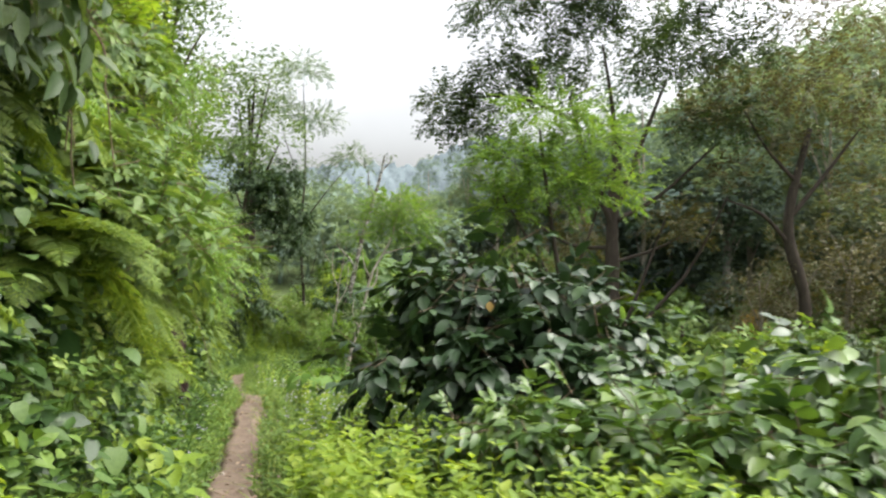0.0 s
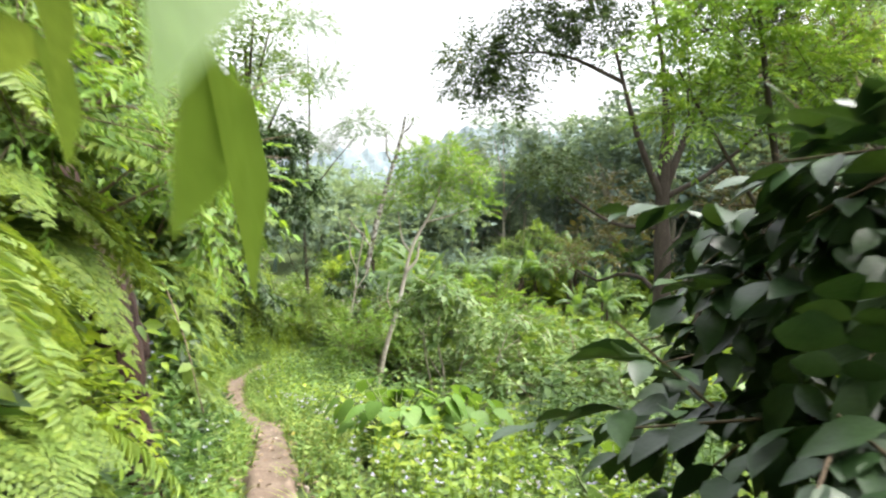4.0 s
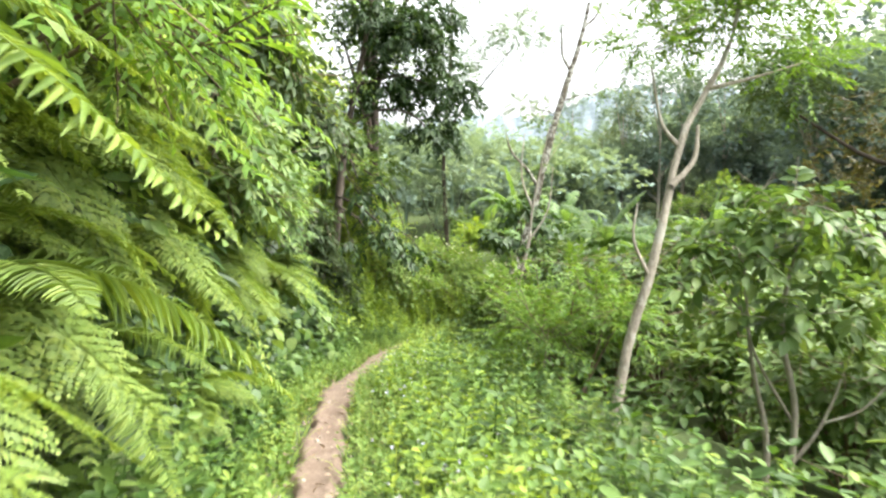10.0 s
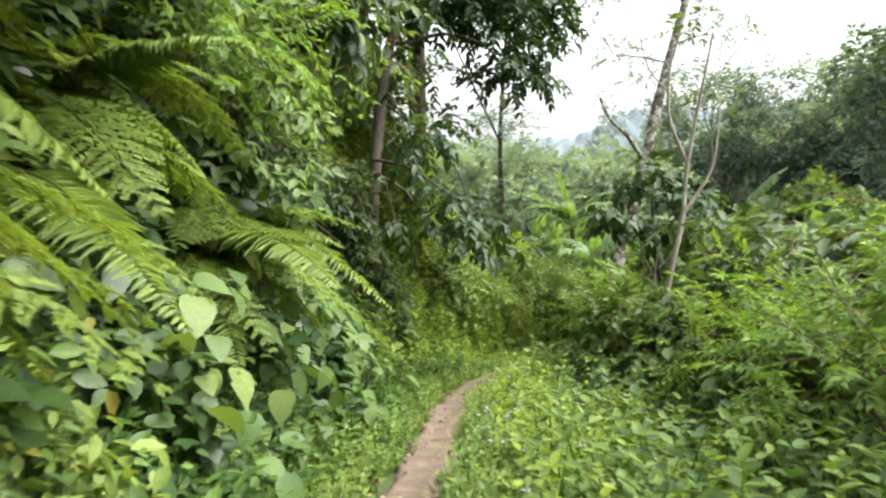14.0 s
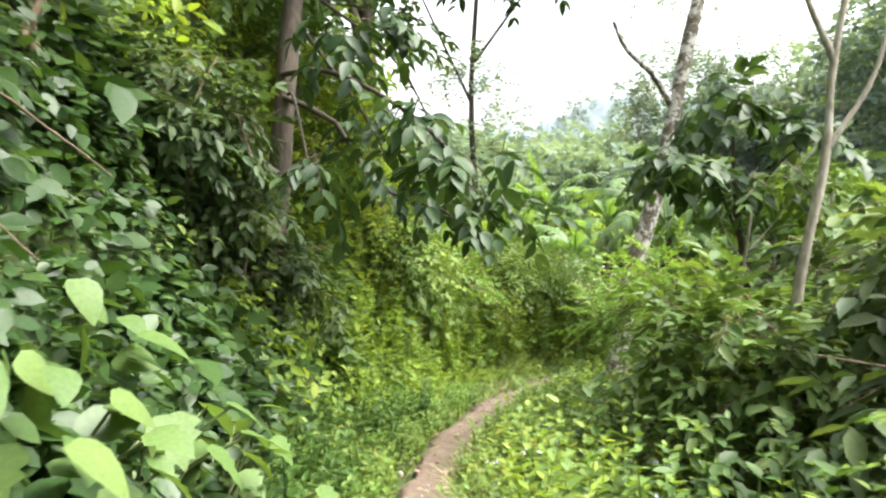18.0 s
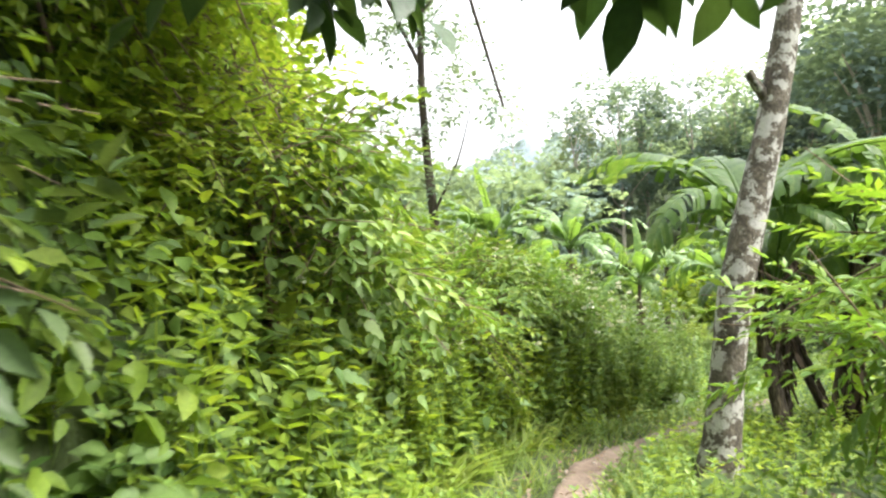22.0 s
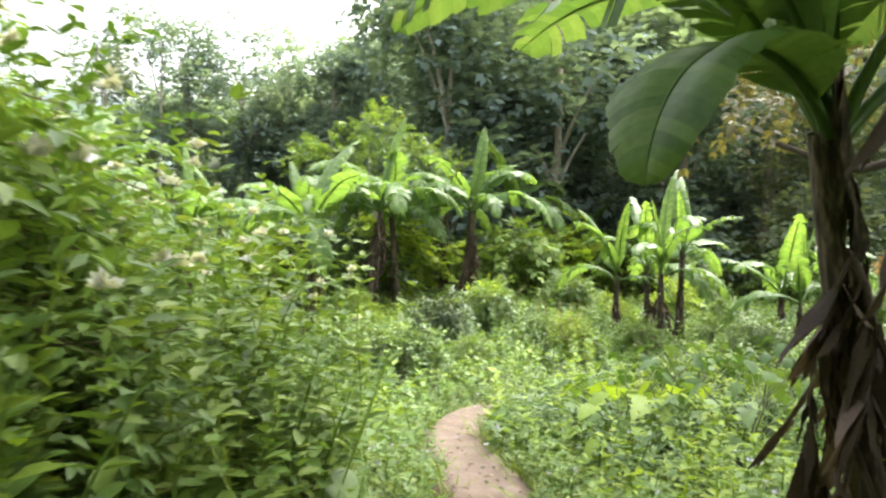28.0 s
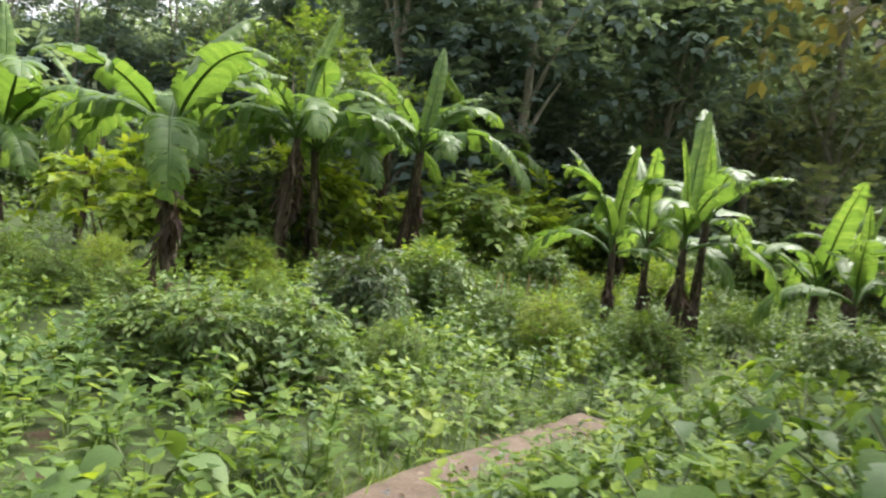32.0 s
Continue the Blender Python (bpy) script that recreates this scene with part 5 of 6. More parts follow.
tree("broadleaf_tree", ground_at(-4.3, 31.2, 0.1), "small tree with broad dark drooping leaves",
     [(0, 0, 0), (0.05, -0.05, 1.6), (-0.15, -0.1, 3.2), (-0.2, -0.1, 4.2)], (0.05, 0.045, 0.035, 0.015),
     [([(-0.1, -0.1, 2.8), (-0.5, -0.4, 3.6), (-0.9, -0.6, 3.8)], 0.02, 0.008), ([(-0.15, -0.1, 3.1), (0.3, -0.4, 3.8), (0.6, -0.6, 4.0)], 0.02, 0.008)],
     [((-0.8, -0.5, 3.7), 0.45), ((0.5, -0.5, 4.0), 0.5), ((-0.2, 0.0, 4.4), 0.55), ((0.3, 0.3, 3.5), 0.45)], M_BARK_DARK, M_OVER, 70, 3, 0.35, 0.26, 0.5, LEAF_OVAL, 440, 0.9, size=0.76)
tree("slim_tree", ground_at(-4.32, 29.4, 0.1), "slim pale tree with bare crooked branches",
     [(0, 0, 0), (-0.1, 0, 1.4), (0.12, 0.05, 2.6), (0.2, 0.1, 3.4), (0.5, 0.1, 5.0)], (0.042, 0.038, 0.033, 0.027, 0.012),
     [([(0.2, 0.1, 3.3), (-0.05, 0.1, 4.0), (0.0, 0.1, 4.9)], 0.03, 0.01), ([(0.15, 0.05, 2.7), (0.5, 0.1, 3.3), (0.6, 0.1, 4.2)], 0.025, 0.008), ([(0.0, 0.1, 4.2), (-0.3, 0.15, 4.6), (-0.45, 0.1, 5.2)], 0.014, 0.005), ([(0.3, 0.1, 4.0), (0.6, 0.2, 4.5), (0.9, 0.1, 4.9)], 0.014, 0.005)],
     [((0.5, 0.1, 5.1), 0.4), ((0.0, 0.1, 4.9), 0.3), ((0.6, 0.1, 4.2), 0.25)], M_BARK, M_SHRUB, 26, 4, 0.3, 0.1, 0.45, LEAF6, 441, 0.6)
# the lichened tree close beside the path
lx, ly = -5.2, 35.58
LICH = (lx, ly, float(land(lx, ly)) - 0.15)
tree("lichened_tree", LICH, "leaning tree with mottled grey lichened bark",
     [(0, 0, 0)] + from_foot(LICH, (-5.08, 35.62, -4.1), (-4.9, 35.68, -3.0), (-4.55, 35.83, -1.9), (-4.25, 35.9, -0.6), (-3.95, 36.0, 0.8), (-3.55, 36.3, 2.3), (-3.1, 36.5, 3.8), (-2.85, 36.6, 5.0)),
     (0.2, 0.17, 0.152, 0.13, 0.117, 0.106, 0.09, 0.07, 0.05),
     [(from_foot(LICH, (-4.42, 35.86, -1.6), (-4.56, 35.84, -1.36), (-4.68, 35.82, -1.18)), 0.06, 0.045), (from_foot(LICH, (-4.22, 35.9, -0.45), (-4.55, 35.8, 0.1), (-4.97, 35.8, 0.53), (-5.15, 35.8, 0.95)), 0.06, 0.025),
      (from_foot(LICH, (-3.35, 36.4, 3.0), (-3.6, 36.5, 3.5), (-3.64, 36.6, 4.3)), 0.05, 0.03), (from_foot(LICH, (-2.95, 36.5, 4.3), (-2.65, 36.6, 4.6), (-2.48, 36.6, 5.0)), 0.04, 0.03),
      (from_foot(LICH, (-3.7, 36.2, 1.7), (-4.3, 36.4, 1.9), (-4.8, 36.6, 2.0)), 0.025, 0.008), (from_foot(LICH, (-3.6, 36.3, 2.1), (-3.0, 36.4, 2.3), (-2.5, 36.6, 2.3)), 0.025, 0.008)],
     [(c, r_) for c, r_ in zip(from_foot(LICH, (-4.6, 36.5, 2.0), (-2.7, 36.5, 2.3), (-3.64, 36.6, 4.3), (-2.6, 36.6, 5.0), (-5.2, 35.8, 1.0), (-3.9, 36.8, 1.5)),
                               ((0.7, 0.7, 0.3), (0.7, 0.7, 0.3), (0.22, 0.22, 0.3), (0.28, 0.28, 0.22), (0.3, 0.3, 0.25), (0.8, 0.6, 0.3)))], M_BARK_LICHEN, M_SHRUB, 120, 7, 0.35, 0.075, 0.4, LEAF4, 420, 0.6)
# the dark tree on the bank whose branches hang over the path
ox, oy = -8.8, 30.35
OVER = (ox, oy, float(land(ox, oy)) - 0.3)
tree("overhanging_tree", OVER, "dark broad-leaved tree with branches hanging over the path",
     [(0, 0, 0)] + from_foot(OVER, (-8.62, 30.3, -1.44), (-8.5, 30.6, 0.5), (-8.2, 31.0, 2.5), (-8.0, 31.3, 4.2)), (0.11, 0.1, 0.085, 0.07, 0.03),
     [(from_foot(OVER, (-8.6, 30.3, -0.9), (-8.0, 30.0, -1.2), (-7.64, 29.9, -1.75), (-7.1, 29.97, -1.95), (-6.8, 30.1, -2.2)), 0.03, 0.006),
      (from_foot(OVER, (-8.58, 30.3, -0.7), (-7.8, 29.3, -0.9), (-7.0, 28.6, -1.4), (-6.66, 28.42, -1.85)), 0.028, 0.006), (from_foot(OVER, (-8.5, 30.2, -0.9), (-8.1, 29.2, -1.1), (-7.78, 28.6, -1.75)), 0.018, 0.005),
      (from_foot(OVER, (-7.7, 29.9, -1.5), (-6.9, 29.8, -1.5), (-6.35, 29.85, -2.2)), 0.014, 0.005), (from_foot(OVER, (-8.5, 30.6, -0.2), (-8.0, 31.0, -1.0), (-7.65, 31.25, -1.8)), 0.02, 0.006),
      (from_foot(OVER, (-8.5, 30.6, 0.2), (-7.6, 31.3, -0.6), (-7.1, 31.6, -2.2)), 0.02, 0.005), (from_foot(OVER, (-8.48, 30.7, 0.9), (-7.8, 31.2, 1.35), (-7.1, 31.6, 1.25), (-6.6, 31.8, 0.7)), 0.04, 0.012),
      (from_foot(OVER, (-8.3, 30.9, 1.9), (-7.4, 31.7, 2.2), (-6.5, 32.2, 1.9)), 0.05, 0.015), (from_foot(OVER, (-8.5, 30.5, 0.2), (-8.2, 29.9, 0.2), (-7.9, 29.5, -0.3)), 0.03, 0.01)],
     [(c, r_) for c, r_ in zip(from_foot(OVER, (-6.85, 30.05, -1.95), (-6.4, 29.85, -2.05), (-7.15, 29.95, -1.75), (-6.75, 28.5, -1.65), (-7.1, 28.8, -1.35), (-7.75, 28.65, -1.65), (-7.7, 31.2, -1.75), (-7.1, 31.6, -2.2), (-7.7, 29.9, -1.5), (-7.9, 30.9, -1.1), (-7.6, 29.4, -0.6)),
                               ((0.22, 0.22, 0.25), (0.2, 0.2, 0.2), (0.22, 0.22, 0.22), (0.25, 0.25, 0.2), (0.25, 0.25, 0.2), (0.12, 0.12, 0.12), (0.25, 0.25, 0.25), (0.1, 0.1, 0.1), (0.2, 0.2, 0.2), (0.25, 0.25, 0.3), (0.4, 0.4, 0.3)))],
     M_BARK_DARK, M_OVER, 92, 4, 0.34, 0.175, 0.46, LEAF_OVAL, 421, 1.0,
     more=[([(c, r_) for c, r_ in zip(from_foot(OVER, (-6.6, 31.8, 0.75), (-6.5, 32.2, 1.8), (-7.2, 31.6, 2.9), (-6.9, 32.2, 3.5), (-7.9, 31.7, 1.8), (-8.2, 31.9, 3.4)), (0.75, 0.95, 1.05, 0.9, 0.95, 1.05))], M_OVER, 800, LEAF6, 0.18),
           ([(c, r_) for c, r_ in zip(from_foot(OVER, (-8.8, 31.6, 4.2), (-9.6, 32.0, 4.8), (-8.4, 32.8, 5.0), (-8.1, 31.3, 0.7), (-8.6, 30.7, 1.7), (-7.9, 31.9, -0.1), (-8.9, 31.2, 0.2)), (1.0, 1.2, 1.2, 0.7, 0.75, 0.6, 0.7))], M_SHRUB, 440, LEAF6, 0.15)])


# ---- bananas ----
def banana_leaf(seed, length, first, last, torn, wide=0.28, mat=M_BANANA, twist=0.0):
    """A long blade on a midrib that leaves the crown at the angle first and ends at the angle last; torn: how much of it is split into hanging strips."""
    r = np.random.default_rng(seed)
    n = 34
    s = np.linspace(0, 1, n)
    el = np.radians(first + (last - first) * s ** 1.25)
    yaw = twist * s ** 2 + 0.06 * np.sin(3 * s + seed)
    ds = length / (n - 1)
    rib = np.cumsum(np.stack([np.cos(el) * np.cos(yaw), np.cos(el) * np.sin(yaw), np.sin(el)], -1) * ds, axis=0)
    rib -= rib[0]
    g = Geo()
    g.tube(rib, 0.026 * (1.12 - s), 6)
    t = unit(np.gradient(rib, axis=0))
    flat = np.stack([-np.sin(yaw), np.cos(yaw), 0 * yaw], -1)
    side = -flat
    up = np.cross(side, t)
    f = np.clip((s - 0.16) / 0.84, 0, 1)
    half = wide * np.clip(np.minimum(f / 0.12, 1), 0, 1) ** 0.6 * np.clip((1 - f) / 0.3, 0, 1) ** 0.55 * (1 - 0.12 * f)
    for sg in (-1, 1):
        i = 5
        while i < n - 1:
            # one strip of the blade between two tears
            span = n - 1 - i if torn < 0.02 else max(1, min(n - 1 - i, int(r.exponential(0.9 / torn)) + 1))
            hang = np.clip(r.normal(0.25, 0.45), 0, 1.35) * min(1.0, 1.5 * torn)
            slit = 0.35 * r.random() * torn
            for j in range(i, i + span):
                pts = []
                for k in (j, j + 1):
                    h = half[k] * (1 + 0.04 * r.normal())
                    e = 0.0 if (k != i + span) else -slit * ds
                    b = rib[k] + t[k] * e * 0.2
                    o1 = b + sg * side[k] * h * 0.36 + up[k] * h * (0.12 - 0.1 * hang) + t[k] * (h * 0.14 + e * 0.5)
                    o2 = b + sg * side[k] * h * (0.72 - 0.12 * hang) + up[k] * h * 0.1 + np.array((0, 0, -1)) * h * 0.42 * hang + t[k] * (h * 0.3 + e)
                    o3 = b + sg * side[k] * h * (1.0 - 0.42 * hang) - up[k] * h * 0.02 + np.array((0, 0, -1)) * h * 0.95 * hang + t[k] * (h * 0.44 + e * 1.3)
                    pts += [b, o1, o2, o3]
                g.add(pts, [(0, 1, 5, 4), (1, 2, 6, 5), (2, 3, 7, 6)])
            i += span
    return g.mesh("banana_blade", mat)


# the leaf kinds: arching, spreading, torn and drooping, upright, hanging, old, whole and hanging, rolled young
BLADES = [banana_leaf(500, 2.2, 68, -42, 0.5, 0.28), banana_leaf(501, 2.2, 58, -25, 0.4, 0.29, twist=0.2), banana_leaf(502, 2.1, 50, -76, 0.75, 0.28, twist=-0.25), banana_leaf(503, 2.2, 80, 32, 0.5, 0.23),
          banana_leaf(504, 1.9, 38, -82, 0.85, 0.27, twist=0.3), banana_leaf(505, 1.9, 74, 0, 0.6, 0.25), banana_leaf(506, 1.5, 52, -86, 0.03, 0.25), banana_leaf(507, 1.9, 86, 66, 0.25, 0.14)]


def withered_leaf(seed, length, mat=M_DEAD):
    """A dry leaf that hangs along the trunk: a limp rib with crumpled ragged strips."""
    r = np.random.default_rng(seed)
    g = Geo()
    s = np.linspace(0, 1, 12)
    rib = np.stack([0.09 * length * np.sin(2.6 * s), 0.06 * np.sin(5 * s + seed), length * (0.1 * s - 1.02 * s ** 1.5)], -1)
    g.tube(rib, 0.017 * (1.1 - 0.8 * s), 5)
    n = 40
    f = 0.2 + 0.8 * r.random(n)
    p = np.stack([np.interp(f, s, rib[:, k]) for k in range(3)], -1)
    way = np.stack([0.2 * r.normal(size=n), 0.2 * r.normal(size=n), -1.0 + 0.25 * r.normal(size=n)], -1)
    ln = 0.12 + 0.34 * r.random(n) ** 1.5
    g.leaves(CRUMPLED, p, way, balls(n, r), 1.3 * ln, ln * (0.1 + 0.24 * r.random(n)))
    return g.mesh("withered_blade", mat)


CRUMPLED = (np.array([(-0.5, 0, 0), (0.1, 0.02, 0.036), (0.6, 0, -0.015), (-1.0, 0.35, -0.036), (0.0, 0.33, 0.03), (0.8, 0.4, 0.06), (-0.7, 0.7, 0.048), (0.1, 0.72, -0.03), (0.9, 0.66, 0), (-0.3, 1.0, 0.015), (0.15, 0.9, 0.048), (0.5, 1.05, -0.036)], float),
            np.array([(0, 1, 4, 3), (1, 2, 5, 4), (3, 4, 7, 6), (4, 5, 8, 7), (6, 7, 10, 9), (7, 8, 11, 10)]))
WITHERED = [withered_leaf(520 + i, 1.1 + 0.2 * i) for i in range(4)] + [withered_leaf(526, 1.7, M_ORANGE)]


def sheath_mesh(seed, tall, thick):
    r = np.random.default_rng(seed)
    g = Geo()
    s = np.linspace(0, 1, 14)
    p = np.stack([0.05 * np.sin(3 * s), 0.05 * np.cos(2.4 * s), tall * s], -1)
    g.tube(p, thick * (1.1 - 0.5 * s) * (1 + 0.05 * r.normal(size=14)), 10)
    n = 190
    f = r.random(n)
    a = 6.283 * r.random(n)
    at = np.stack([np.cos(a) * thick * (1.08 - 0.5 * f), np.sin(a) * thick * (1.08 - 0.5 * f), tall * f], -1)
    g.leaves(CRUMPLED, at, np.stack([0.02 * np.cos(a), 0.02 * np.sin(a), np.where(r.random(n) < 0.6, -1.0, 1.0)], -1) + 0.05 * r.normal(size=(n, 3)), np.stack([np.cos(a), np.sin(a), 0 * a], -1), 0.1 + 0.18 * r.random(n), 0.02 + 0.035 * r.random(n))
    return g.mesh("pseudostem", M_PSEUDO)


SHEATHS = [sheath_mesh(530, 2.3, 0.076), sheath_mesh(531, 1.7, 0.052), sheath_mesh(532, 1.1, 0.048)]
TALL = (2.3, 1.7, 1.1)


def banana(at, seed, kind=0, leaves=8, dead=5, size=1.0, label="banana plant with tattered leaves and dry brown sheaths", lean=(0, 0), first=0.0, blades=(), young=0, toward=None):
    r = random.Random(seed)
    t = thing("banana_plant", at, label, "banana plant", "banana plants", 0, size)
    turn = r.uniform(0, 360)
    tilt = pose(0, 0, 0, lean[0], lean[1], turn)
    if toward:
        tilt = Vector((0, 0, 1)).rotation_difference(Vector(toward)).to_matrix().to_4x4() @ pose(0, 0, 0, 0, 0, turn)
    part("pseudostem", SHEATHS[kind], t, tilt)
    top = tilt @ Vector((0, 0, TALL[kind] * 0.97))
    for a, k, big in blades:
        part("leaf", BLADES[k], t, Matrix.Translation(top) @ pose(0, 0, 0, 0, 0, a) @ Matrix.Scale(big, 4))
    for k in range(leaves):
        a = first + 137.5 * k + r.uniform(-18, 18)
        which = r.choice((3, 7, 3, 5)) if k < young else r.choice((0, 1, 2, 5)) if k < leaves * 0.6 else r.choice((2, 4, 4, 0))
        part("leaf", BLADES[which], t, Matrix.Translation(top) @ pose(0, 0, 0, r.uniform(-10, 10), r.uniform(-8, 8), a) @ Matrix.Scale(r.uniform(0.8, 1.15), 4))
    for k in range(dead):
        a = r.uniform(0, 360)
        h = TALL[kind] * r.uniform(0.45, 0.97)
        part("dead_leaf", WITHERED[r.randrange(4)], t, Matrix.Translation(tilt @ Vector((0, 0, h))) @ pose(0, 0, 0, 0, r.uniform(-8, 6), a) @ Matrix.Scale(r.uniform(0.35, 0.75), 4), "dry brown hanging leaf")
    return t


# angle of each leaf about the stem, its kind and its size
banana(ground_at(-3.67, 37.8), 11, 0, 0, 2, 1.17, "banana plant with large green leaves and shaggy dry brown leaves", toward=(-0.34, 0.05, 2.55),
       blades=((162, 0, 0.98), (218, 2, 0.86), (190, 4, 0.7), (135, 1, 0.9), (95, 0, 1.0), (40, 2, 1.0), (10, 0, 0.95), (300, 4, 0.7), (330, 1, 0.9), (75, 1, 0.8)))
banana(ground_at(-2.75, 38.62), 12, 1, 0, 3, 1.18, "banana plant with shaggy brown dead leaves hanging beside its trunk", toward=(-0.75, -0.15, 1.8),
       blades=((186, 6, 0.72), (165, 5, 0.7), (120, 0, 0.85), (80, 1, 0.9), (40, 3, 0.9), (350, 2, 0.9), (300, 5, 0.8), (150, 3, 0.7)))
banana(ground_at(-2.94, 38.1), 13, 0, 0, 5, 1.1, "banana plant with tall stem and dry hanging leaves", toward=(0.29, -0.04, 2.45),
       blades=((150, 5, 0.8), (110, 0, 0.95), (70, 1, 1.0), (20, 2, 1.0), (330, 0, 0.9), (265, 4, 0.8), (200, 1, 0.75), (45, 5, 0.8)))
ob = banana(ground_at(-2.25, 37.75), 3, 0, 6, 8, 1.15, "banana plant with a dry orange-brown leaf hanging beside its stem", young=1)
part("dead_leaf", WITHERED[4], ob, Matrix.Translation((-0.06, -0.1, 2.3)) @ pose(0, 0, 0, 0, 0, 235) @ Matrix.Scale(1.0, 4), "dry orange-yellow hanging leaf")
for k, (x, y, kind, s) in enumerate(((6.7, 48.2, 1, 1.1), (8.2, 48.9, 0, 1.05), (8.9, 50.6, 1, 1.1), (7.0, 49.8, 1, 1.0), (10.6, 47.4, 2, 1.1), (12.0, 48.8, 2, 1.25))):
    banana(ground_at(x, y), 20 + k, kind, 6, 3, s, "banana plant with upright green leaves beside the path", young=2, first=40 * k)
for k, (x, y, kind, s) in enumerate(((0.5, 52.2, 0, 1.0), (4.2, 57.0, 0, 1.2), (5.6, 58.0, 0, 1.25), (7.6, 57.2, 0, 1.2), (3.0, 59.5, 0, 1.2), (9.0, 60.5, 0, 1.2), (-1.6, 56.0, 1, 1.3), (-3.6, 59.0, 0, 1.2),
                                      (1.0, 62.0, 0, 1.2), (13.0, 62.0, 0, 1.2), (17.0, 58.0, 1, 1.2), (-6.0, 63.0, 0, 1.3), (16, 50, 1, 1.1), (-5.0, 54.5, 1, 1.0), (19.5, 64, 0, 1.2))):
    banana(ground_at(x, y), 40 + k, kind, 10, 8, (1.18 + 0.2 * math.sin(3 * k)) * s, "banana plant with drooping torn leaves in the field", first=k * 20, young=1, lean=(5 * math.sin(k), 5 * math.cos(2 * k)))
tree("pale_tree", ground_at(6.2, 60.5, 0.1), "small tree with pale bare limbs and yellow-green crown",
     [(0, 0, 0), (0.1, 0, 1.8), (-0.1, 0.1, 3.4), (0.1, 0, 4.6)], (0.11, 0.09, 0.07, 0.04),
     [([(0, 0, 2.2), (-0.9, 0, 3.4), (-1.5, 0, 4.6)], 0.06, 0.02), ([(0.05, 0, 2.6), (0.9, 0.1, 3.6), (1.5, 0, 4.8)], 0.06, 0.02), ([(-0.1, 0.1, 3.2), (-0.4, 0, 4.4), (-0.5, 0, 5.3)], 0.05, 0.02)],
     [((-1.6, 0, 5.2), 1.0), ((1.5, 0, 5.3), 1.1), ((0, 0, 5.9), 1.2), ((-2.6, 0.3, 4.9), 0.8), ((2.7, 0, 5.0), 0.7)], M_BARK, M_WEED, 300, 4, 0.6, 0.2, 0.5, LEAF4, 431, 0.4)
# low bushes and young trees in the field
LOWBUSH = FARBUSH[:2]
for x, y, s, kind in ((2.4, 50.0, 0.75, DARKBUSH), (4.6, 51.5, 0.8, BUSH), (-0.8, 48.6, 0.6, BUSH), (6.0, 53.6, 0.9, LIMEBUSH), (9.8, 54.5, 0.9, BUSH), (13.5, 53.5, 1.0, LIMEBUSH), (16.5, 55, 1.2, BUSH), (-4.2, 49.5, 0.9, BUSH),
                      (-7.5, 47, 1.0, LIMEBUSH), (4.4, 43.0, 0.55, YOUNG), (6.2, 45.4, 0.6, BUSH), (2.6, 40.6, 0.6, BUSH), (9.5, 44.0, 0.9, YOUNG), (12.5, 46, 0.9, BUSH), (18.5, 50, 1.1, DARKBUSH), (23, 56, 1.3, LOWBUSH), (25, 62, 1.4, LOWBUSH),
                      (14, 66, 1.5, LOWBUSH), (6, 68, 1.6, LOWBUSH), (-3, 69, 1.6, LOWBUSH), (21, 68, 1.6, LOWBUSH), (29, 60, 1.5, LOWBUSH)):
    shrub(kind[rs.randrange(2)], ground_at(x, y), "leafy green bush among the banana plants", "shrub", "bushes in the field", s, rs.uniform(0, 360))
ORB = shrub_parts(250, 0.9, 0.9, 0.8, 8, 300, 5, 0.4, 0.14, 0.5, LEAF6, M_ORANGE, 0.5)
shrub(ORB, ground_at(21.2, 50.8), "bush covered with yellow-orange leaves", "shrub", size=1.4)

# ---- big soft leaves of a herb beside the path ----
def heart_plant(at, seed, count, leaf, tall, label, mat=M_WEED, shape=LEAF_HEART):
    r = random.Random(seed)
    t = thing("broadleaf_herb", at, label, "herb", "large-leaved herbs", 0)
    for k in range(count):
        a, h = math.radians(360 * k / count * 2.4 + r.uniform(-20, 20)), tall * r.uniform(0.35, 1.0)
        o = r.uniform(0.12, 0.5) * tall / 0.6
        tip = np.array((math.cos(a) * o, math.sin(a) * o, h))
        g = Geo()
        g.leaves(shape, [tip], [(math.cos(a), math.sin(a), r.uniform(-1.1, -0.1))], [(0.7 * math.cos(a) + 0.2 * r.uniform(-1, 1), 0.7 * math.sin(a) + 0.2 * r.uniform(-1, 1), 0.8)], leaf * r.uniform(0.7, 1.15), leaf * r.uniform(0.75, 1.0))
        lf = part("leaf", g.mesh("leaf", mat), t)
        g = Geo()
        g.tube([(0, 0, 0), tip * np.array((0.5, 0.5, 0.75)), tip], (0.01, 0.008, 0.006), 5)
        part("stalk", g.mesh("stalk", M_STEM), lf)
    return t


heart_plant(ground_at(-2.0, 12.15), 1, 60, 0.23, 0.7, "clump of large soft heart-shaped bright green leaves", M_HEART)
heart_plant(ground_at(-1.45, 12.7), 2, 44, 0.22, 0.62, "clump of large soft heart-shaped bright green leaves", M_HEART)
heart_plant(ground_at(-2.75, 5.2, 0.0), 3, 12, 0.26, 0.5, "large pale green leaves at the foot of the bank", M_LIME)
for k, (x, y) in enumerate(((-7.95, 26.5), (-7.8, 27.0), (-8.1, 27.5), (-7.85, 25.9))):
    heart_plant(ground_at(x, y), 10 + k, 22, 0.2, 0.7, "large drooping lobed leaves at the foot of the bank", M_SHRUB, LEAF_LOBED)

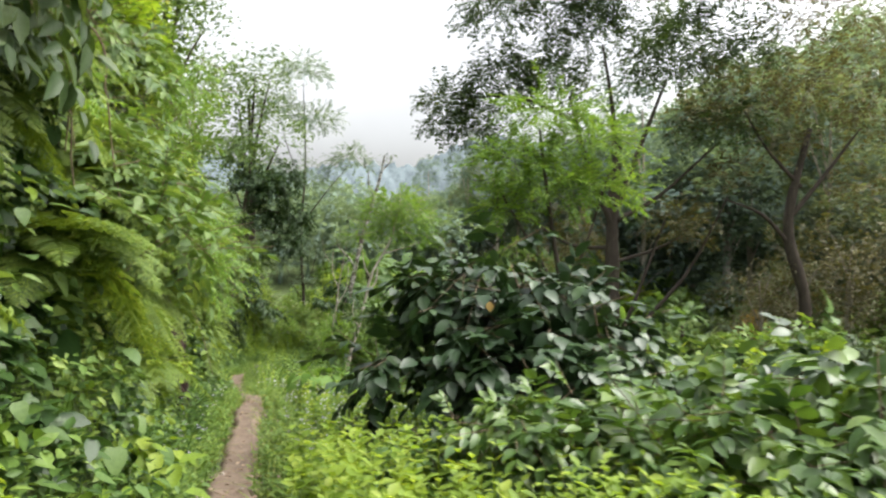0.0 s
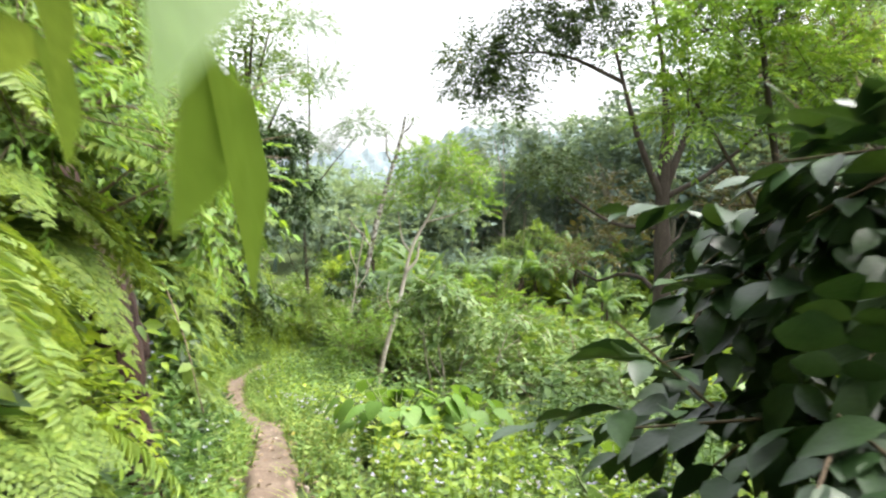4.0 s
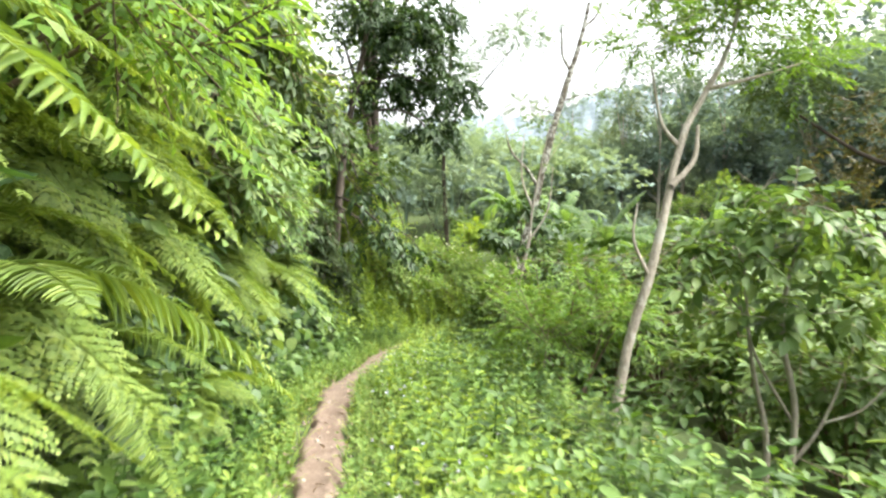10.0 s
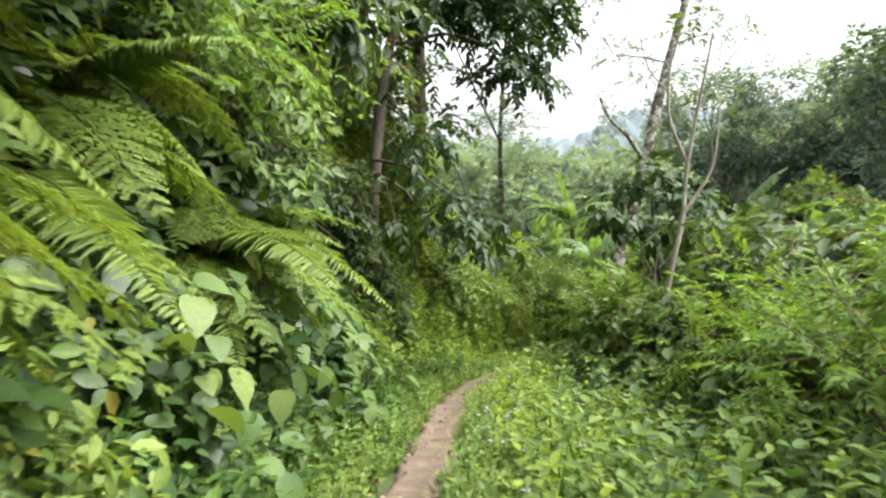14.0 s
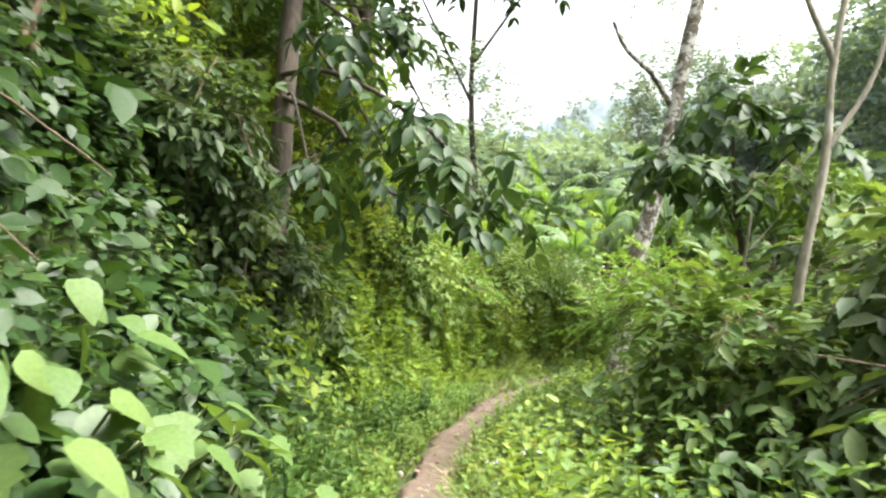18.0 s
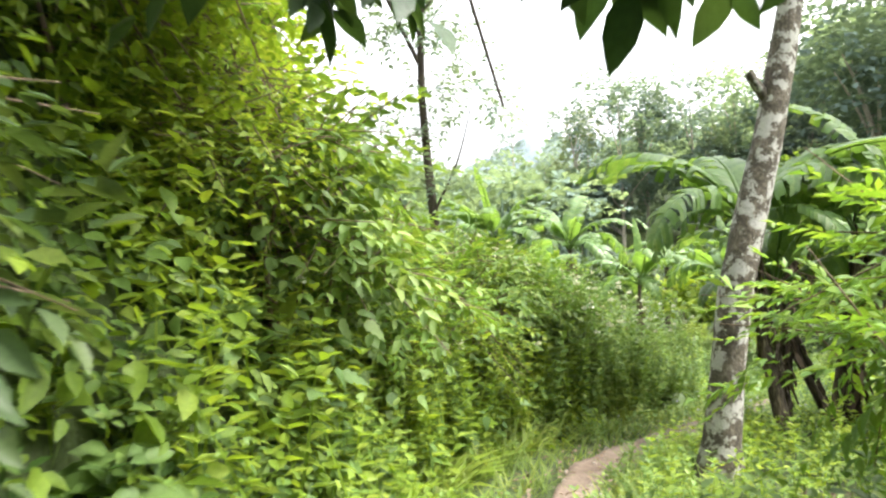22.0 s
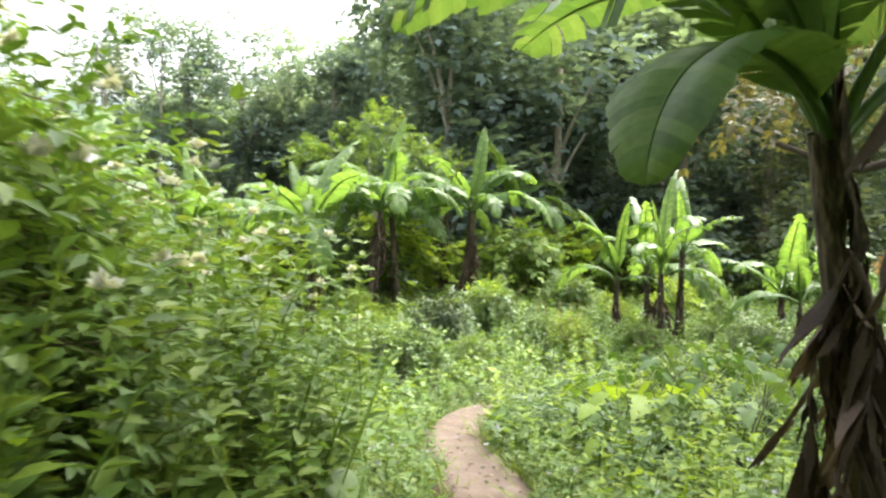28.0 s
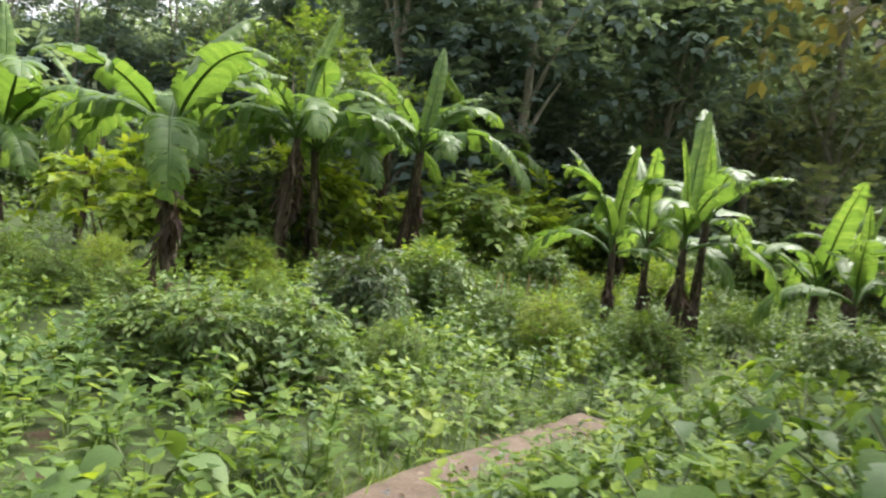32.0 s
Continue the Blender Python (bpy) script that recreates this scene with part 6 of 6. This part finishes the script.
rh = random.Random(8)
for k in range(40):
    y = rh.uniform(40.5, 47)
    x = float(mid_x(y)) + (rh.uniform(0.9, 5.0) if k % 4 else rh.uniform(-3.5, -0.9))
    if np.min(np.hypot(LX - x, FINE_Y - y)) < 0.95:
        continue
    heart_plant(ground_at(x, y), 60 + k, rh.randrange(9, 15), rh.uniform(0.16, 0.27), rh.uniform(0.4, 0.75), "leafy herb with large green leaves in the field", (M_WEED, M_LIME, M_SHRUB)[k % 3], LEAF_LOBED if k % 4 else LEAF_HEART)
rq = random.Random(21)
for k in range(46):
    x, y = rq.uniform(-3.5, 12.5), rq.uniform(47.4, 56)
    if np.min(np.hypot(LINE[:, 0] - x, LINE[:, 1] - y)) < 1.3:
        continue
    shrub((FINEBUSH, FINELIME, YOUNG, FINEBUSH, BUSH)[k % 5][k % 2], ground_at(x, y, 0.06), "low leafy bush among weeds in the field", "shrub", "bushes in the field", rq.uniform(0.32, 0.62), rq.uniform(0, 360))
for k in range(26):
    y = rq.uniform(41.5, 46)
    x = float(mid_x(y)) + rq.uniform(1.4, 5.5)
    if np.min(np.hypot(LX - x, FINE_Y - y)) < 1.1:
        continue
    heart_plant(ground_at(x, y), 160 + k, rq.randrange(12, 18), rq.uniform(0.14, 0.22), rq.uniform(0.5, 0.9), "tall leafy herb with large lobed green leaves beside the path", (M_SHRUB, M_WEED, M_WEED_SHADED)[k % 3], LEAF_LOBED)
# thin yellow stakes in the field
g = Geo()
g.tube([(0, 0, -0.1), (0.01, 0, 0.5), (0.0, 0.01, 1.1)], (0.014, 0.013, 0.012), 6)
M_STAKE = earthy("yellow_cane", [(0.3, (0.3, 0.22, 0.09)), (0.7, (0.5, 0.4, 0.2))], scale=12, stretch=(1, 1, 0.2), rough=0.6)
stake_mesh = g.mesh("stake", M_STAKE)
for k in range(7):
    st = tagged(new("stake", stake_mesh), "thin yellowish cane stake standing in the field", "stake", "stakes in the field")
    st.matrix_world = pose(*ground_at(5.4 + 0.25 * k, 50.9 + 0.12 * k % 0.3, 0.0), rh.uniform(-6, 6), rh.uniform(-6, 6), 0)
# the old trunk and roots bared in the bank
stump = thing("old_tree", (0, 0, 0), "old reddish-brown trunk with gnarled bare roots in the bank", "tree")
ro = np.random.default_rng(19)


def on_bank(y, h, out):
    foot = float(mid_x(y)) - float(toe(y))
    return np.array((foot - h / 2.9 + out, y, float(line_z(y)) + h))


g = Geo()
pts = curve([on_bank(10.4, 1.3, -0.05), on_bank(10.4, 1.9, 0.05), on_bank(10.4, 2.6, 0.12), on_bank(10.5, 3.4, 0.05), on_bank(10.8, 4.2, -0.2)], 18)
g.tube(pts, np.linspace(0.24, 0.12, 18) * (1 + 0.1 * ro.normal(size=18)), 12)
part("trunk", g.mesh("trunk", M_ROOT), stump)
for k in range(11):
    g = Geo()
    y0 = 10.4 + 0.05 * ro.normal()
    y1 = 10.35 + (k / 10 - 0.5) * 0.6 + 0.05 * ro.normal()
    top = 2.2 - 0.9 * abs(k / 10 - 0.5) + 0.2 * ro.normal()
    pts = curve([on_bank(y0, top, 0.1), on_bank(0.6 * y0 + 0.4 * y1, 0.7 * top, 0.2 + 0.05 * ro.normal()), on_bank(0.25 * y0 + 0.75 * y1 + 0.06 * ro.normal(), 0.38 * top, 0.1 + 0.05 * ro.normal()), on_bank(y1, -0.15, 0.04)], 16)
    g.tube(pts + 0.018 * ro.normal(size=(16, 3)), np.linspace(0.12, 0.04, 16) * (1 + 0.14 * ro.normal(size=16)) * (0.7 + 0.5 * ro.random()), 8)
    part("root", g.mesh("root", M_ROOT), stump)

# a branch with large soft leaves that leans out of the bank
g = Geo()
t = thing("leaning_branch", (-4.0, 11.6, -0.2), "thin brown branch with large soft pale leaves", "branch")
pts = curve([(-0.3, 0.3, 0.3), (0.1, -0.2, 0.45), (0.5, -0.8, 0.1), (0.75, -1.1, -0.45)], 12)
g.tube(pts, np.linspace(0.01, 0.004, 12), 5)
part("stem", g.mesh("stem", M_TWIG), t)
rb = random.Random(4)
for k in range(13):
    i = 2 + k * 9 // 14
    g = Geo()
    g.leaves(LEAF_OVAL, [pts[i]], [(rb.uniform(-0.4, 0.9), rb.uniform(-0.9, 0.6), rb.uniform(-0.9, 0.1))], [(0.4, rb.uniform(-0.8, 0.1), 0.8)], rb.uniform(0.1, 0.16), rb.uniform(0.07, 0.1))
    part("leaf", g.mesh("leaf", M_WEED), t)
heart_plant(ground_at(-0.45, 10.4), 31, 10, 0.2, 0.6, "broad upright green leaves beside the path", M_WEED)

# a dead branch lying below the path
fb = thing("fallen_branch", ground_at(-5.45, 30.3, 0.0), "dry pale brown forked branch lying in the weeds", "branch", "", 25)
for pts, thick in (([(-0.7, 0, 0.05), (-0.25, 0.05, 0.3), (0.3, 0, 0.22), (0.75, 0.1, 0.34)], 0.016), ([(-0.2, 0.05, 0.3), (0.0, 0.1, 0.5), (0.1, 0.2, 0.75)], 0.01), ([(0.3, 0, 0.22), (0.5, -0.2, 0.4), (0.6, -0.3, 0.62)], 0.009), ([(0.1, 0.02, 0.26), (0.3, 0.25, 0.3), (0.6, 0.4, 0.2)], 0.009)):
    g = Geo()
    c = curve(pts, 9)
    g.tube(c + 0.008 * ro.normal(size=(9, 3)), np.linspace(thick, thick * 0.4, 9), 6)
    part("limb", g.mesh("limb", M_TWIG), fb)

# dry twigs that stick out of the bank
for k, pts in enumerate((((-8.35, 25.7, -1.5), (-7.95, 25.8, -1.55), (-7.6, 25.95, -1.85)), ((-8.3, 25.75, -1.75), (-7.95, 25.65, -1.85), (-7.7, 25.7, -2.1)), ((-8.3, 25.6, -1.6), (-8.0, 25.4, -1.72), (-7.75, 25.35, -1.8)))):
    g = Geo()
    c = curve(np.array(pts) - np.array(pts[0]), 9)
    g.tube(c + 0.006 * ro.normal(size=(9, 3)), np.linspace(0.009, 0.003, 9), 5)
    tw = thing("dry_twig", pts[0], "thin dry pale twig sticking out of the bank", "twig", "dry twigs")
    part("stem", g.mesh("stem", M_TWIG), tw)
# bare hanging stems over the start of the walk
for k, (y, d) in enumerate(((4.3, -0.95), (4.7, -1.05), (5.3, -0.9))):
    x = float(mid_x(y)) + d
    z = float(line_z(y)) + 3.3
    g = Geo()
    c = curve([(-0.3, 0, 0.25), (0, 0, 0.05), (0.05, 0.02, -0.5), (0.02 + 0.06 * k, 0, -1.0 - 0.1 * k)], 12)
    g.tube(c + 0.008 * ro.normal(size=(12, 3)), np.linspace(0.011, 0.005, 12), 5)
    hv = thing("hanging_vine", (x, y, z), "thin bare vine hanging down from the bank", "vine", "hanging vines")
    part("stem", g.mesh("stem", M_TWIG), hv)

# ---- litter on the path ----
g = Geo()
for n, lo, hi, seed in ((900, -0.36, 0.36, 600), (500, -0.6, -0.2, 601), (260, 0.15, 0.55, 602)):
    x, y, d, r = scatter(n, -2, 46, lo, hi, seed)
    g.leaves(LEAF6, np.stack([x, y, line_z(y) + 0.03 + 0.02 * r.random(n) + 0.05 * np.maximum(0, np.abs(d) - 0.2)], -1), np.stack([r.normal(size=n), r.normal(size=n), 0.2 * r.normal(size=n)], -1),
             np.stack([0.3 * r.normal(size=n), 0.3 * r.normal(size=n), np.ones(n)], -1), 0.03 + 0.06 * r.random(n), 0.035)
stuff("leaf_litter", g, M_LITTER, "dry brown fallen leaves lying on the footpath", "leaf litter")
g = Geo()
x, y, d, r = scatter(260, -2, 46, -0.3, 0.3, 603)
for i in range(260):
    w = 0.008 + 0.018 * r.random() ** 2
    c = np.array((x[i], y[i], float(line_z(y[i])) + 0.02))
    g.tube([c + (0, 0, -w), c + (0, 0, 0.2 * w), c + (0.1 * w, 0, 0.75 * w), c + (0.1 * w, 0, 0.85 * w)], (w, 1.15 * w, 0.6 * w, 0.02 * w), 6)
stuff("pebbles", g, M_STONE, "small grey-brown pebbles on the footpath", "pebbles")

# ---- ridge in the distance, its blue-grey haze painted into the colour ----
M_RIDGE = earthy("haze_painted_ridge", [(0.3, (0.12, 0.152, 0.165)), (0.55, (0.155, 0.195, 0.21)), (0.75, (0.2, 0.242, 0.25))], scale=0.12, fine_scale=0.5, bump_d=2.0)
g = Geo()
cols, tiers = 620, 16
ang = np.radians(np.linspace(-70, 70, cols))
crest = 26 + 5 * np.sin(ang * 5 + 1) + 4 * np.sin(ang * 13) + 2 * np.sin(ang * 37)
rows = []
for f in np.linspace(0, 1, tiers):
    far = 215 + 70 * f
    swell = 1.6 * ripple(ang * 160, 20 * f, 0.7) + 1.2 * np.abs(np.sin(ang * 150 + 9 * f)) + 0.5 * rng.normal(size=cols)
    rows.append(np.stack([np.sin(ang) * far, np.cos(ang) * far, -12 + (crest + 12) * f ** 0.7 + swell * (f > 0)], -1))
i, j = np.meshgrid(np.arange(tiers - 1), np.arange(cols - 1), indexing="ij")
g.add(np.stack(rows), np.stack([i * cols + j, i * cols + j + 1, (i + 1) * cols + j + 1, (i + 1) * cols + j], -1))
tagged(new("backdrop", g.mesh("backdrop", M_RIDGE)), "wooded ridge closing the valley, blue-grey haze painted into its colour", "hill", kind="structure")
